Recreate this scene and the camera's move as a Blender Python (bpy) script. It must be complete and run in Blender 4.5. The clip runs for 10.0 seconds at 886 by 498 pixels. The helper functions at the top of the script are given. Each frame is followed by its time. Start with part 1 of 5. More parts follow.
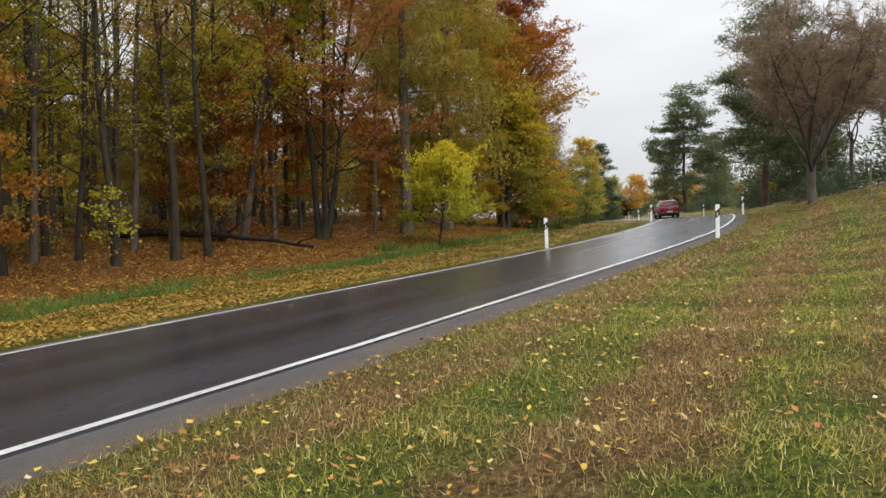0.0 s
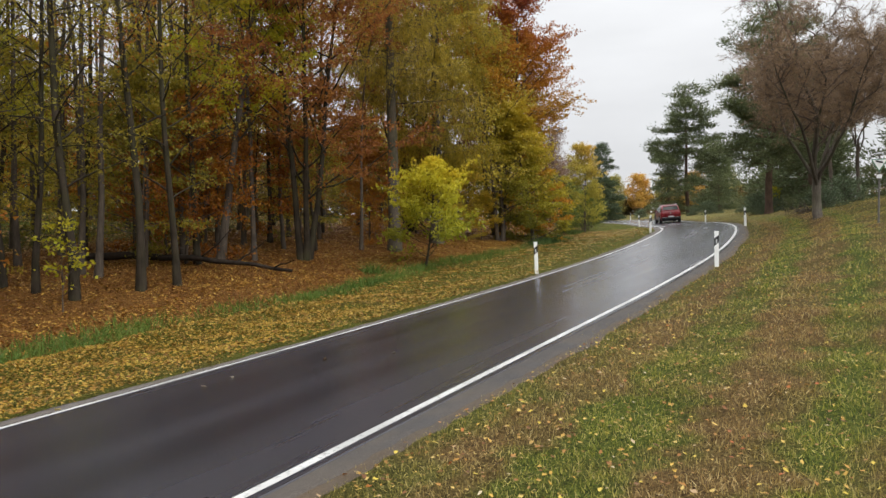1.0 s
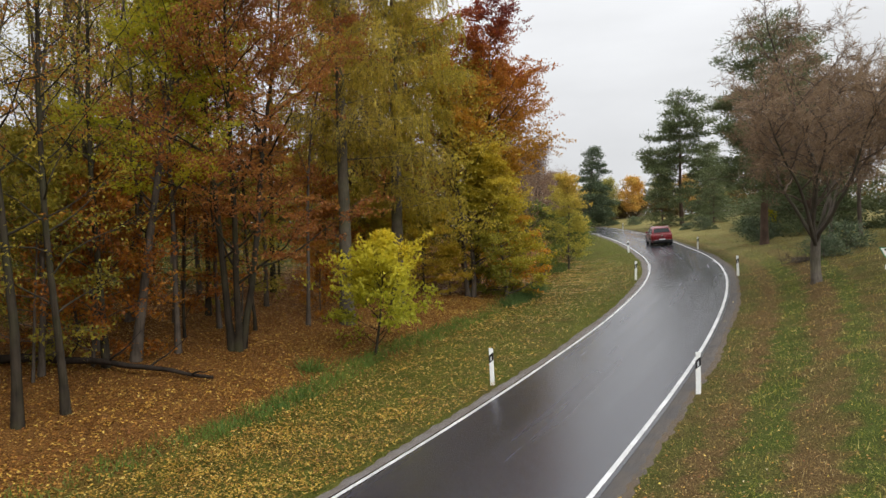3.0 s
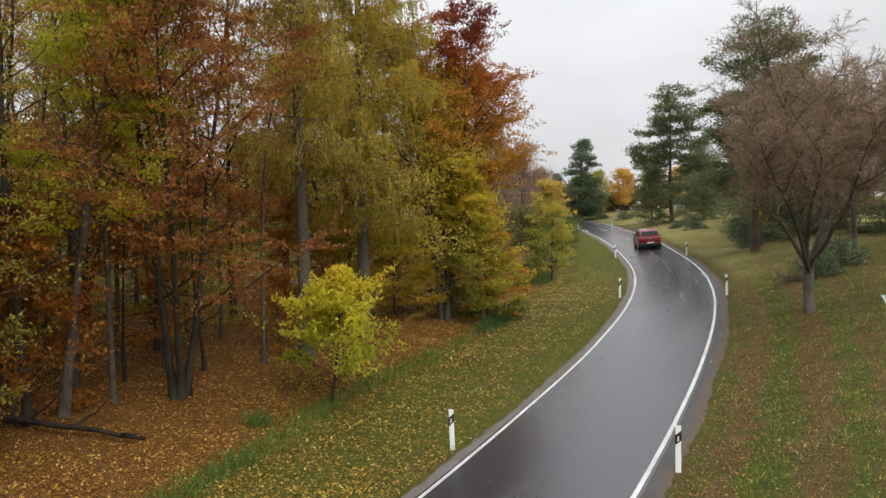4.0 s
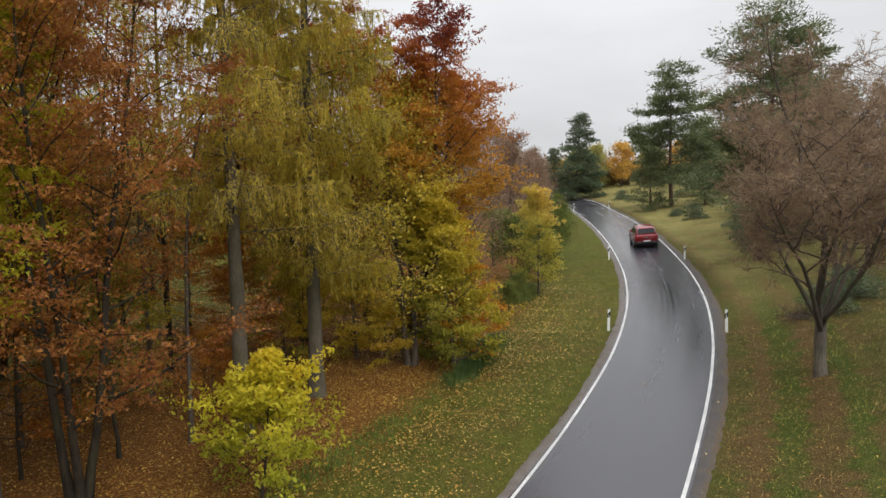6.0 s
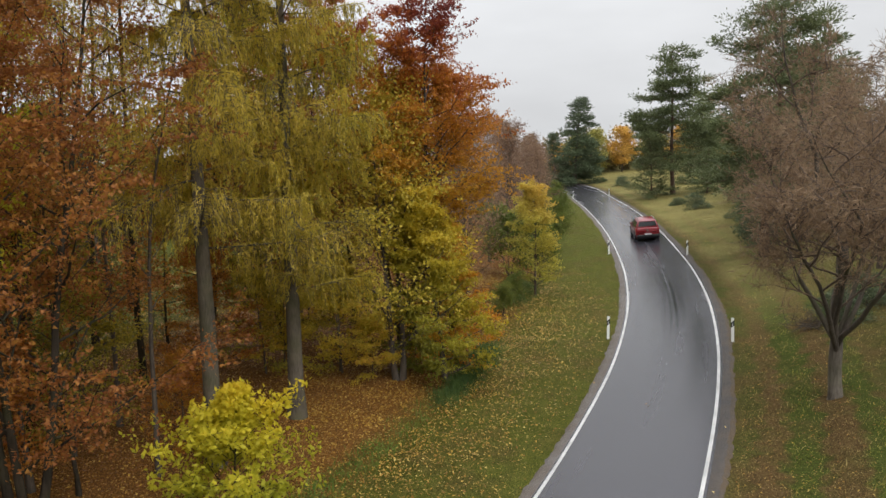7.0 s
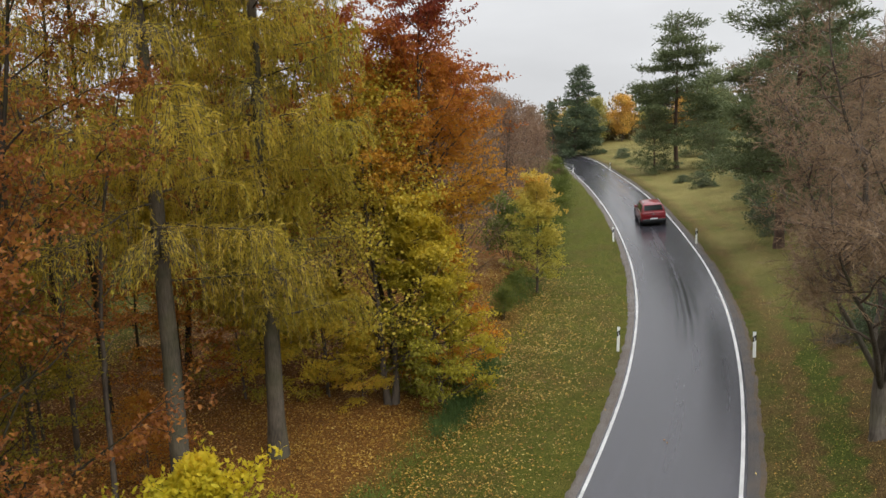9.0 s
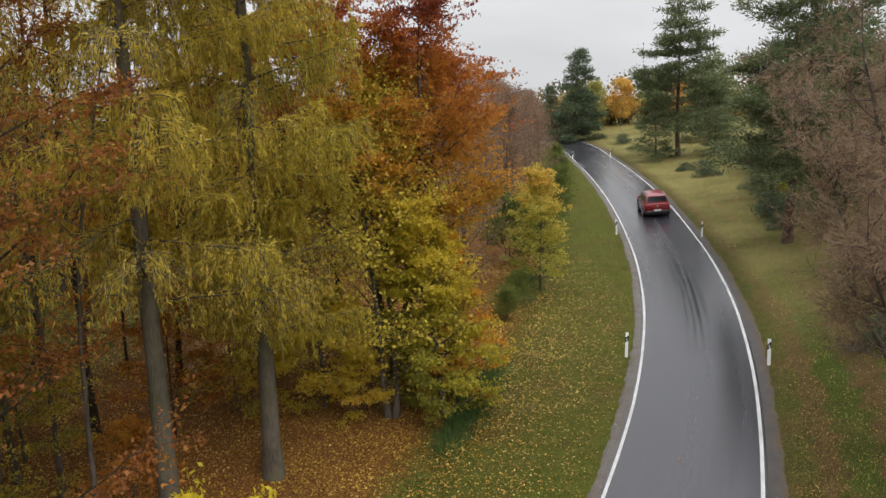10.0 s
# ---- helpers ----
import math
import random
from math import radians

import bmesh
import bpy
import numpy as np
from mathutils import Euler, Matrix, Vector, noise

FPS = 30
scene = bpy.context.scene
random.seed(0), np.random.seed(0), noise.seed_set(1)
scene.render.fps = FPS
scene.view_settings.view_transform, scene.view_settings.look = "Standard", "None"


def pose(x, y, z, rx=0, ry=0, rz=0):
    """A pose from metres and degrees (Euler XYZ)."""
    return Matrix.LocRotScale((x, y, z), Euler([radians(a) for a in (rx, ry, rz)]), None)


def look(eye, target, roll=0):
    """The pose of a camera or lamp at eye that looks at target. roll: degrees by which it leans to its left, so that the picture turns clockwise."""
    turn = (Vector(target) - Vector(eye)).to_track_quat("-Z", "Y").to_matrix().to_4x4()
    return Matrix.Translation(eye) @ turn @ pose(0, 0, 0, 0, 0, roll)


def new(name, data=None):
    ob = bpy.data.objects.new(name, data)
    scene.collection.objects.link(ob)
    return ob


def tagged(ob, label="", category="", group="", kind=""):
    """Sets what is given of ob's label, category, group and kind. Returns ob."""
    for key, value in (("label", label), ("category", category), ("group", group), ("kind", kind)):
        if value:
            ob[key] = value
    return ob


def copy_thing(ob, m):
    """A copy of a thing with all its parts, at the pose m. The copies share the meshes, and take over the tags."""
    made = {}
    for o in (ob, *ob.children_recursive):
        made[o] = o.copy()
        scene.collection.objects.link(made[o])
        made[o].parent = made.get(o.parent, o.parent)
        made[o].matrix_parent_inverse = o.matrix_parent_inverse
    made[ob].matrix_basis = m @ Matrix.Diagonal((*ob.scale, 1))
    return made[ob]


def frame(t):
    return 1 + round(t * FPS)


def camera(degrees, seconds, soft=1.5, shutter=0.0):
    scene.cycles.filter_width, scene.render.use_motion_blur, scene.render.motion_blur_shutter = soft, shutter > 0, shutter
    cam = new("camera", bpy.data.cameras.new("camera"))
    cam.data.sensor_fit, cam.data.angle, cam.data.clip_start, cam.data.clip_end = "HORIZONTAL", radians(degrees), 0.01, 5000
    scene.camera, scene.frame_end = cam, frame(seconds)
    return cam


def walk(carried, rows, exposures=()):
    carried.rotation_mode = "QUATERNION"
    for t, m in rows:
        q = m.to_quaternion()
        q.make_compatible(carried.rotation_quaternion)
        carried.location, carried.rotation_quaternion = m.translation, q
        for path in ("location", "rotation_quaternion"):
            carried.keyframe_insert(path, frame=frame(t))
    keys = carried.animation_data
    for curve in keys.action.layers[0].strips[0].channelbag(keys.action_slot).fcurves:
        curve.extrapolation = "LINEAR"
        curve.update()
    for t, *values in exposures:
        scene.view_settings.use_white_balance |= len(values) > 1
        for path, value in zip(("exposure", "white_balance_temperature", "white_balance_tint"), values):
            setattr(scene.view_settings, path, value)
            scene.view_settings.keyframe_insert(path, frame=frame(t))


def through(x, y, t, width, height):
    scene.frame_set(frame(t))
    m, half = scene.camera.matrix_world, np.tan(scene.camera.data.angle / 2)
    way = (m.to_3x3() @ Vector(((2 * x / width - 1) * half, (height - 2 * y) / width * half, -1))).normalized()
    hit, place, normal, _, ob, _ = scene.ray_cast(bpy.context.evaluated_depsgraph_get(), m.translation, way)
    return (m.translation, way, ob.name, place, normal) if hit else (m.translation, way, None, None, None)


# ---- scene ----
cam = camera(60.6, 10.0, soft=1.5)
PATH = [
    (0, (-0.295, -2.274, 1.581), (-0.293, -0.274, 1.607), -1.2),
    (0.5, (-0.005, -1.66, 2.008), (-0.005, 0.34, 2.028), -1.2),
    (1, (0.324, -1.003, 2.543), (0.317, 0.997, 2.556), -1.2),
    (1.5, (0.691, -0.266, 3.242), (0.68, 1.734, 3.249), -1.2),
    (2, (1.05, 0.462, 4.047), (1.039, 2.461, 4.048), -1.3),
    (2.5, (1.476, 1.306, 4.944), (1.465, 3.306, 4.938), -1.4),
    (4, (2.914, 4.392, 7.328), (2.93, 6.391, 7.269), -1.5),
    (4.5, (3.376, 5.416, 8.16), (3.391, 7.414, 8.075), -1.5),
    (5, (3.809, 6.333, 8.952), (3.822, 8.33, 8.84), -1.6),
    (5.5, (4.139, 7.363, 9.711), (4.151, 9.358, 9.571), -1.6),
    (6, (4.428, 8.248, 10.287), (4.438, 10.241, 10.122), -1.6),
    (7.5, (4.961, 10.967, 11.508), (4.97, 12.953, 11.267), -1.8),
    (8, (4.978, 11.658, 11.858), (4.988, 13.64, 11.593), -1.8),
    (8.5, (4.957, 12.394, 12.216), (4.972, 14.373, 11.925), -1.8),
    (9, (4.911, 13.056, 12.545), (4.928, 15.031, 12.231), -1.9),
    (9.5, (4.845, 13.769, 12.852), (4.865, 15.74, 12.514), -2.0),
    (10, (4.759, 14.435, 13.165), (4.784, 16.402, 12.802), -2.0),
]
walk(cam, [(t, look(eye, target, roll)) for t, eye, target, roll in PATH])

# ---- light ----
def world_overcast():
    w = bpy.data.worlds.new("overcast_sky")
    w.use_nodes = True
    nt = w.node_tree
    nt.nodes.clear()
    out = nt.nodes.new("ShaderNodeOutputWorld")
    bg = nt.nodes.new("ShaderNodeBackground")
    sky = nt.nodes.new("ShaderNodeTexSky")
    sky.sky_type, sky.sun_disc = "NISHITA", False
    sky.sun_elevation, sky.sun_rotation = radians(38), radians(150)
    sky.air_density, sky.dust_density = 1.0, 4.0
    grey = nt.nodes.new("ShaderNodeHueSaturation")
    grey.inputs["Saturation"].default_value = 0.25
    grey.inputs["Value"].default_value = 0.06
    tc = nt.nodes.new("ShaderNodeTexCoord")
    sep = nt.nodes.new("ShaderNodeSeparateXYZ")
    ramp = nt.nodes.new("ShaderNodeMapRange")       # an overcast dome: three times as bright overhead
    ramp.inputs["From Min"].default_value, ramp.inputs["From Max"].default_value = 0.0, 1.0
    ramp.inputs["To Min"].default_value, ramp.inputs["To Max"].default_value = 0.87, 3.5
    stretch = nt.nodes.new("ShaderNodeMapping")
    stretch.inputs["Scale"].default_value = (1.0, 1.0, 3.5)
    cloud = nt.nodes.new("ShaderNodeTexNoise")
    cloud.inputs["Scale"].default_value, cloud.inputs["Detail"].default_value = 2.2, 5.0
    tone = nt.nodes.new("ShaderNodeMapRange")
    tone.inputs["From Min"].default_value, tone.inputs["From Max"].default_value = 0.3, 0.7
    tone.inputs["To Min"].default_value, tone.inputs["To Max"].default_value = 0.86, 1.08
    mul = nt.nodes.new("ShaderNodeMath")
    mul.operation = "MULTIPLY"
    tint = nt.nodes.new("ShaderNodeMixRGB")
    tint.blend_type, tint.inputs[0].default_value = "MULTIPLY", 1.0
    tint.inputs[2].default_value = (0.96, 0.975, 1.0, 1)
    mix = nt.nodes.new("ShaderNodeMixRGB")
    mix.inputs[0].default_value = 0.85
    nt.links.new(tc.outputs["Generated"], sep.inputs[0])
    high = nt.nodes.new("ShaderNodeMath")
    high.operation, high.use_clamp = "MULTIPLY", True
    nt.links.new(sep.outputs["Z"], high.inputs[0])
    nt.links.new(sep.outputs["Z"], high.inputs[1])
    nt.links.new(high.outputs[0], ramp.inputs["Value"])
    nt.links.new(tc.outputs["Generated"], stretch.inputs[0])
    nt.links.new(stretch.outputs[0], cloud.inputs["Vector"])
    nt.links.new(cloud.outputs["Fac"], tone.inputs["Value"])
    nt.links.new(ramp.outputs[0], mul.inputs[0])
    nt.links.new(tone.outputs[0], mul.inputs[1])
    nt.links.new(mul.outputs[0], tint.inputs[1])
    nt.links.new(sky.outputs[0], grey.inputs["Color"])
    nt.links.new(grey.outputs[0], mix.inputs[1])
    nt.links.new(tint.outputs[0], mix.inputs[2])
    nt.links.new(mix.outputs[0], bg.inputs["Color"])
    bg.inputs["Strength"].default_value = 1.0
    nt.links.new(bg.outputs[0], out.inputs["Surface"])
    scene.world = w


world_overcast()
sun = bpy.data.lights.new("veiled_sun", "SUN")
sun.energy, sun.angle, sun.color = 1.45, radians(40), (1.0, 0.96, 0.9)
sun_ob = new("veiled_sun", sun)
sun_ob.matrix_world = look((0, 0, 60), (-25, 48, 0))
scene.view_settings.exposure = 0.0


# ---- materials ----
def material(name, rough=0.8, spec=0.3):
    m = bpy.data.materials.new(name)
    m.use_nodes = True
    nt = m.node_tree
    b = nt.nodes["Principled BSDF"]
    b.inputs["Roughness"].default_value = rough
    b.inputs["Specular IOR Level"].default_value = spec
    return m, nt, b


def node(nt, kind, **values):
    n = nt.nodes.new(kind)
    for k, v in values.items():
        n.inputs[k.replace("_", " ")].default_value = v
    return n


def ramp_node(nt, fac, stops):
    r = nt.nodes.new("ShaderNodeValToRGB")
    while len(r.color_ramp.elements) < len(stops):
        r.color_ramp.elements.new(0.5)
    for e, (p, c) in zip(r.color_ramp.elements, stops):
        e.position, e.color = p, (*c, 1)
    if fac is not None:
        nt.links.new(fac, r.inputs[0])
    return r.outputs[0]


def mixed(nt, fac, a, b, mode="MIX"):
    n = nt.nodes.new("ShaderNodeMixRGB")
    n.blend_type = mode
    for i, v in ((0, fac), (1, a), (2, b)):
        if isinstance(v, (int, float)):
            n.inputs[i].default_value = v
        elif isinstance(v, tuple):
            n.inputs[i].default_value = (*v, 1)
        else:
            nt.links.new(v, n.inputs[i])
    return n.outputs[0]


def noise_fac(nt, scale, detail=4.0, lo=0.35, hi=0.65, stretch=None, source="Object"):
    tc = nt.nodes.new("ShaderNodeTexCoord")
    src = tc.outputs[source]
    if stretch:
        mp = nt.nodes.new("ShaderNodeMapping")
        mp.inputs["Scale"].default_value = stretch
        nt.links.new(src, mp.inputs[0])
        src = mp.outputs[0]
    n = node(nt, "ShaderNodeTexNoise", Scale=scale, Detail=detail)
    nt.links.new(src, n.inputs["Vector"])
    r = node(nt, "ShaderNodeMapRange", From_Min=lo, From_Max=hi)
    nt.links.new(n.outputs["Fac"], r.inputs["Value"])
    return r.outputs[0]


def attr(nt, name):
    a = nt.nodes.new("ShaderNodeAttribute")
    a.attribute_name = name
    return a.outputs["Fac"]


def math_node(nt, op, a, b):
    n = nt.nodes.new("ShaderNodeMath")
    n.operation = op
    for i, v in enumerate((a, b)):
        if isinstance(v, (int, float)):
            n.inputs[i].default_value = v
        else:
            nt.links.new(v, n.inputs[i])
    return n.outputs[0]


def bump(nt, b, height, strength=0.3, distance=0.02):
    n = node(nt, "ShaderNodeBump", Strength=strength, Distance=distance)
    nt.links.new(height, n.inputs["Height"])
    nt.links.new(n.outputs[0], b.inputs["Normal"])


def leaf_material(name, stops, through=0.5, rough=0.55, spread=0.35, tall=0.0, slant=0.0):
    """Thin leaves: colour by leaf and by tree, part of the light passing through."""
    m, nt, b = material(name, rough, 0.25)
    geo, info = nt.nodes.new("ShaderNodeNewGeometry"), nt.nodes.new("ShaderNodeObjectInfo")
    big = math_node(nt, "ADD", math_node(nt, "MULTIPLY", noise_fac(nt, 0.4, 2.0, 0.3, 0.7), 0.6), math_node(nt, "MULTIPLY", noise_fac(nt, 2.4, 2.0, 0.32, 0.68), 0.4))
    f = math_node(nt, "ADD", math_node(nt, "MULTIPLY", geo.outputs["Random Per Island"], spread),
                  math_node(nt, "MULTIPLY", big, 1.0 - spread))
    f = math_node(nt, "ADD", f, math_node(nt, "MULTIPLY", math_node(nt, "SUBTRACT", info.outputs["Random"], 0.5), 0.2))
    if tall:
        tc, sep = nt.nodes.new("ShaderNodeTexCoord"), nt.nodes.new("ShaderNodeSeparateXYZ")
        nt.links.new(tc.outputs["Object"], sep.inputs[0])
        up = math_node(nt, "DIVIDE", math_node(nt, "ADD", sep.outputs["Z"], math_node(nt, "MULTIPLY", sep.outputs["X"], slant)), tall)
        f = math_node(nt, "SUBTRACT", math_node(nt, "ADD", math_node(nt, "MULTIPLY", f, 0.36), math_node(nt, "MULTIPLY", up, 0.95)), 0.16)
    col = ramp_node(nt, f, stops)
    nt.links.new(col, b.inputs["Base Color"])
    tr = nt.nodes.new("ShaderNodeBsdfTranslucent")
    nt.links.new(col, tr.inputs["Color"])
    mx = nt.nodes.new("ShaderNodeMixShader")
    mx.inputs[0].default_value = through
    nt.links.new(b.outputs[0], mx.inputs[1])
    nt.links.new(tr.outputs[0], mx.inputs[2])
    nt.links.new(mx.outputs[0], nt.nodes["Material Output"].inputs["Surface"])
    return m


def bark_material(name, dark, light, moss=None, scale=6.0):
    m, nt, b = material(name, 0.9, 0.15)
    f = mixed(nt, 0.45, noise_fac(nt, scale, 6.0, 0.3, 0.7, (3, 3, 0.5)), noise_fac(nt, 1.6, 5.0, 0.36, 0.64))
    col = ramp_node(nt, f, [(0.0, dark), (1.0, light)])
    if moss:
        col = mixed(nt, math_node(nt, "MULTIPLY", noise_fac(nt, 0.9, 4.0, 0.45, 0.65), 0.6), col, moss)
    nt.links.new(col, b.inputs["Base Color"])
    bump(nt, b, f, 0.6, 0.03)
    return m


def plain_material(name, colour, rough=0.5, spec=0.4, metal=0.0, vary=0.12, scale=8.0):
    m, nt, b = material(name, rough, spec)
    f = noise_fac(nt, scale, 5.0, 0.3, 0.7)
    dark = tuple(c * (1 - vary) for c in colour)
    light = tuple(min(1, c * (1 + vary)) for c in colour)
    nt.links.new(ramp_node(nt, f, [(0.0, dark), (1.0, light)]), b.inputs["Base Color"])
    b.inputs["Metallic"].default_value = metal
    return m


def dryness(nt):
    """How dry the grass is, by the distance from the road (attribute lateral): mown strips run along the road. Also gives the distance, made uneven."""
    d = attr(nt, "lateral")
    clump = noise_fac(nt, 1.6, 6.0, 0.35, 0.65)
    broad = noise_fac(nt, 0.33, 4.0, 0.38, 0.62)
    dn = math_node(nt, "ADD", d, math_node(nt, "MULTIPLY", math_node(nt, "SUBTRACT", clump, 0.5), 0.5))
    strip = node(nt, "ShaderNodeMapRange", From_Min=-40.0, From_Max=40.0)
    nt.links.new(dn, strip.inputs["Value"])
    stops = [(-8.4, 0.0), (-6.6, 0.05), (-5.4, 0.1), (-2.8, 0.1), (2.6, 0.45), (3.1, 0.4), (3.35, 0.95), (3.75, 0.9), (3.98, 0.1), (4.75, 0.05), (5.0, 0.9), (5.6, 0.9), (5.82, 0.0), (6.22, 0.0), (6.45, 0.75), (7.2, 0.5), (8.5, 0.6), (11.0, 0.45), (39.0, 0.5)]
    strips = ramp_node(nt, strip.outputs[0], [((p + 40.0) / 80.0, (v, v, v)) for p, v in stops])
    far = math_node(nt, "MULTIPLY", math_node(nt, "SUBTRACT", broad, 0.5), 0.28)
    near = math_node(nt, "MULTIPLY", math_node(nt, "SUBTRACT", noise_fac(nt, 0.85, 5.0, 0.36, 0.64), 0.5), 0.42)
    total = node(nt, "ShaderNodeClamp")
    nt.links.new(math_node(nt, "ADD", math_node(nt, "ADD", strips, far), near), total.inputs[0])
    return total.outputs[0], dn


def ground_material():
    """Grass, brown dry strips and leaf litter."""
    m, nt, b = material("meadow_and_forest_floor", 0.95, 0.1)
    dry, dn = dryness(nt)
    fine = noise_fac(nt, 26.0, 8.0, 0.3, 0.7)
    green = ramp_node(nt, fine, [(0.0, (0.022, 0.03, 0.006)), (0.5, (0.062, 0.08, 0.014)), (1.0, (0.13, 0.148, 0.032))])
    lawn = ramp_node(nt, fine, [(0.0, (0.03, 0.04, 0.007)), (0.5, (0.092, 0.102, 0.017)), (1.0, (0.185, 0.172, 0.038))])
    left = node(nt, "ShaderNodeMapRange", From_Min=-1.0, From_Max=-2.0)
    nt.links.new(dn, left.inputs["Value"])
    green = mixed(nt, left.outputs[0], green, lawn)
    straw = ramp_node(nt, fine, [(0.0, (0.038, 0.022, 0.01)), (0.5, (0.112, 0.07, 0.027)), (1.0, (0.21, 0.143, 0.06))])
    litter = ramp_node(nt, fine, [(0.0, (0.045, 0.02, 0.009)), (0.45, (0.14, 0.062, 0.018)), (0.75, (0.24, 0.118, 0.03)), (1.0, (0.36, 0.21, 0.06))])
    grass = mixed(nt, dry, green, straw)
    grass = mixed(nt, 1.0, grass, ramp_node(nt, noise_fac(nt, 2.6, 5.0, 0.32, 0.68), [(0.0, (0.75, 0.76, 0.7)), (1.0, (1.0, 1.0, 1.0))]), "MULTIPLY")
    forest = node(nt, "ShaderNodeMapRange", From_Min=-6.9, From_Max=-8.5)
    nt.links.new(dn, forest.inputs["Value"])
    col = mixed(nt, forest.outputs[0], grass, litter)
    far = node(nt, "ShaderNodeMapRange", From_Min=-19.5, From_Max=-22.0)
    nt.links.new(dn, far.inputs["Value"])
    col = mixed(nt, far.outputs[0], col, grass)
    khaki = ramp_node(nt, fine, [(0.0, (0.09, 0.08, 0.026)), (0.5, (0.21, 0.182, 0.062)), (1.0, (0.36, 0.3, 0.12))])
    pale = math_node(nt, "MULTIPLY", attr(nt, "meadow"), ramp_node(nt, noise_fac(nt, 0.25, 5.0, 0.34, 0.66), [(0.0, (0.35, 0.35, 0.35)), (1.0, (1.0, 1.0, 1.0))]))
    col = mixed(nt, pale, col, khaki)
    nt.links.new(col, b.inputs["Base Color"])
    bump(nt, b, fine, 0.9, 0.05)
    return m


def blade_material(name):
    """Grass blades, green or straw-coloured along the same strips as the ground."""
    m, nt, b = material(name, 0.6, 0.2)
    geo = nt.nodes.new("ShaderNodeNewGeometry")
    dry, dn = dryness(nt)
    r = geo.outputs["Random Per Island"]
    green = ramp_node(nt, r, [(0.0, (0.11, 0.14, 0.018)), (0.45, (0.25, 0.265, 0.04)), (0.75, (0.45, 0.4, 0.085)), (1.0, (0.64, 0.53, 0.21))])
    lawn = ramp_node(nt, r, [(0.0, (0.07, 0.1, 0.013)), (0.5, (0.15, 0.18, 0.026)), (0.82, (0.28, 0.255, 0.046)), (1.0, (0.42, 0.33, 0.1))])
    left = node(nt, "ShaderNodeMapRange", From_Min=-1.0, From_Max=-2.0)
    nt.links.new(dn, left.inputs["Value"])
    green = mixed(nt, left.outputs[0], green, lawn)
    straw = ramp_node(nt, r, [(0.0, (0.14, 0.085, 0.032)), (0.4, (0.3, 0.195, 0.075)), (0.8, (0.46, 0.33, 0.13)), (1.0, (0.62, 0.5, 0.25))])
    col = mixed(nt, dry, green, straw)
    nt.links.new(col, b.inputs["Base Color"])
    tr = nt.nodes.new("ShaderNodeBsdfTranslucent")
    nt.links.new(col, tr.inputs["Color"])
    mx = nt.nodes.new("ShaderNodeMixShader")
    mx.inputs[0].default_value = 0.3
    nt.links.new(b.outputs[0], mx.inputs[1])
    nt.links.new(tr.outputs[0], mx.inputs[2])
    nt.links.new(mx.outputs[0], nt.nodes["Material Output"].inputs["Surface"])
    return m


def band(nt, value, lo, rise, fall, hi):
    """1 between rise and fall, 0 beyond lo and hi."""
    a = node(nt, "ShaderNodeMapRange", From_Min=lo, From_Max=rise)
    b = node(nt, "ShaderNodeMapRange", From_Min=hi, From_Max=fall)
    nt.links.new(value, a.inputs["Value"])
    nt.links.new(value, b.inputs["Value"])
    return math_node(nt, "MULTIPLY", a.outputs[0], b.outputs[0])


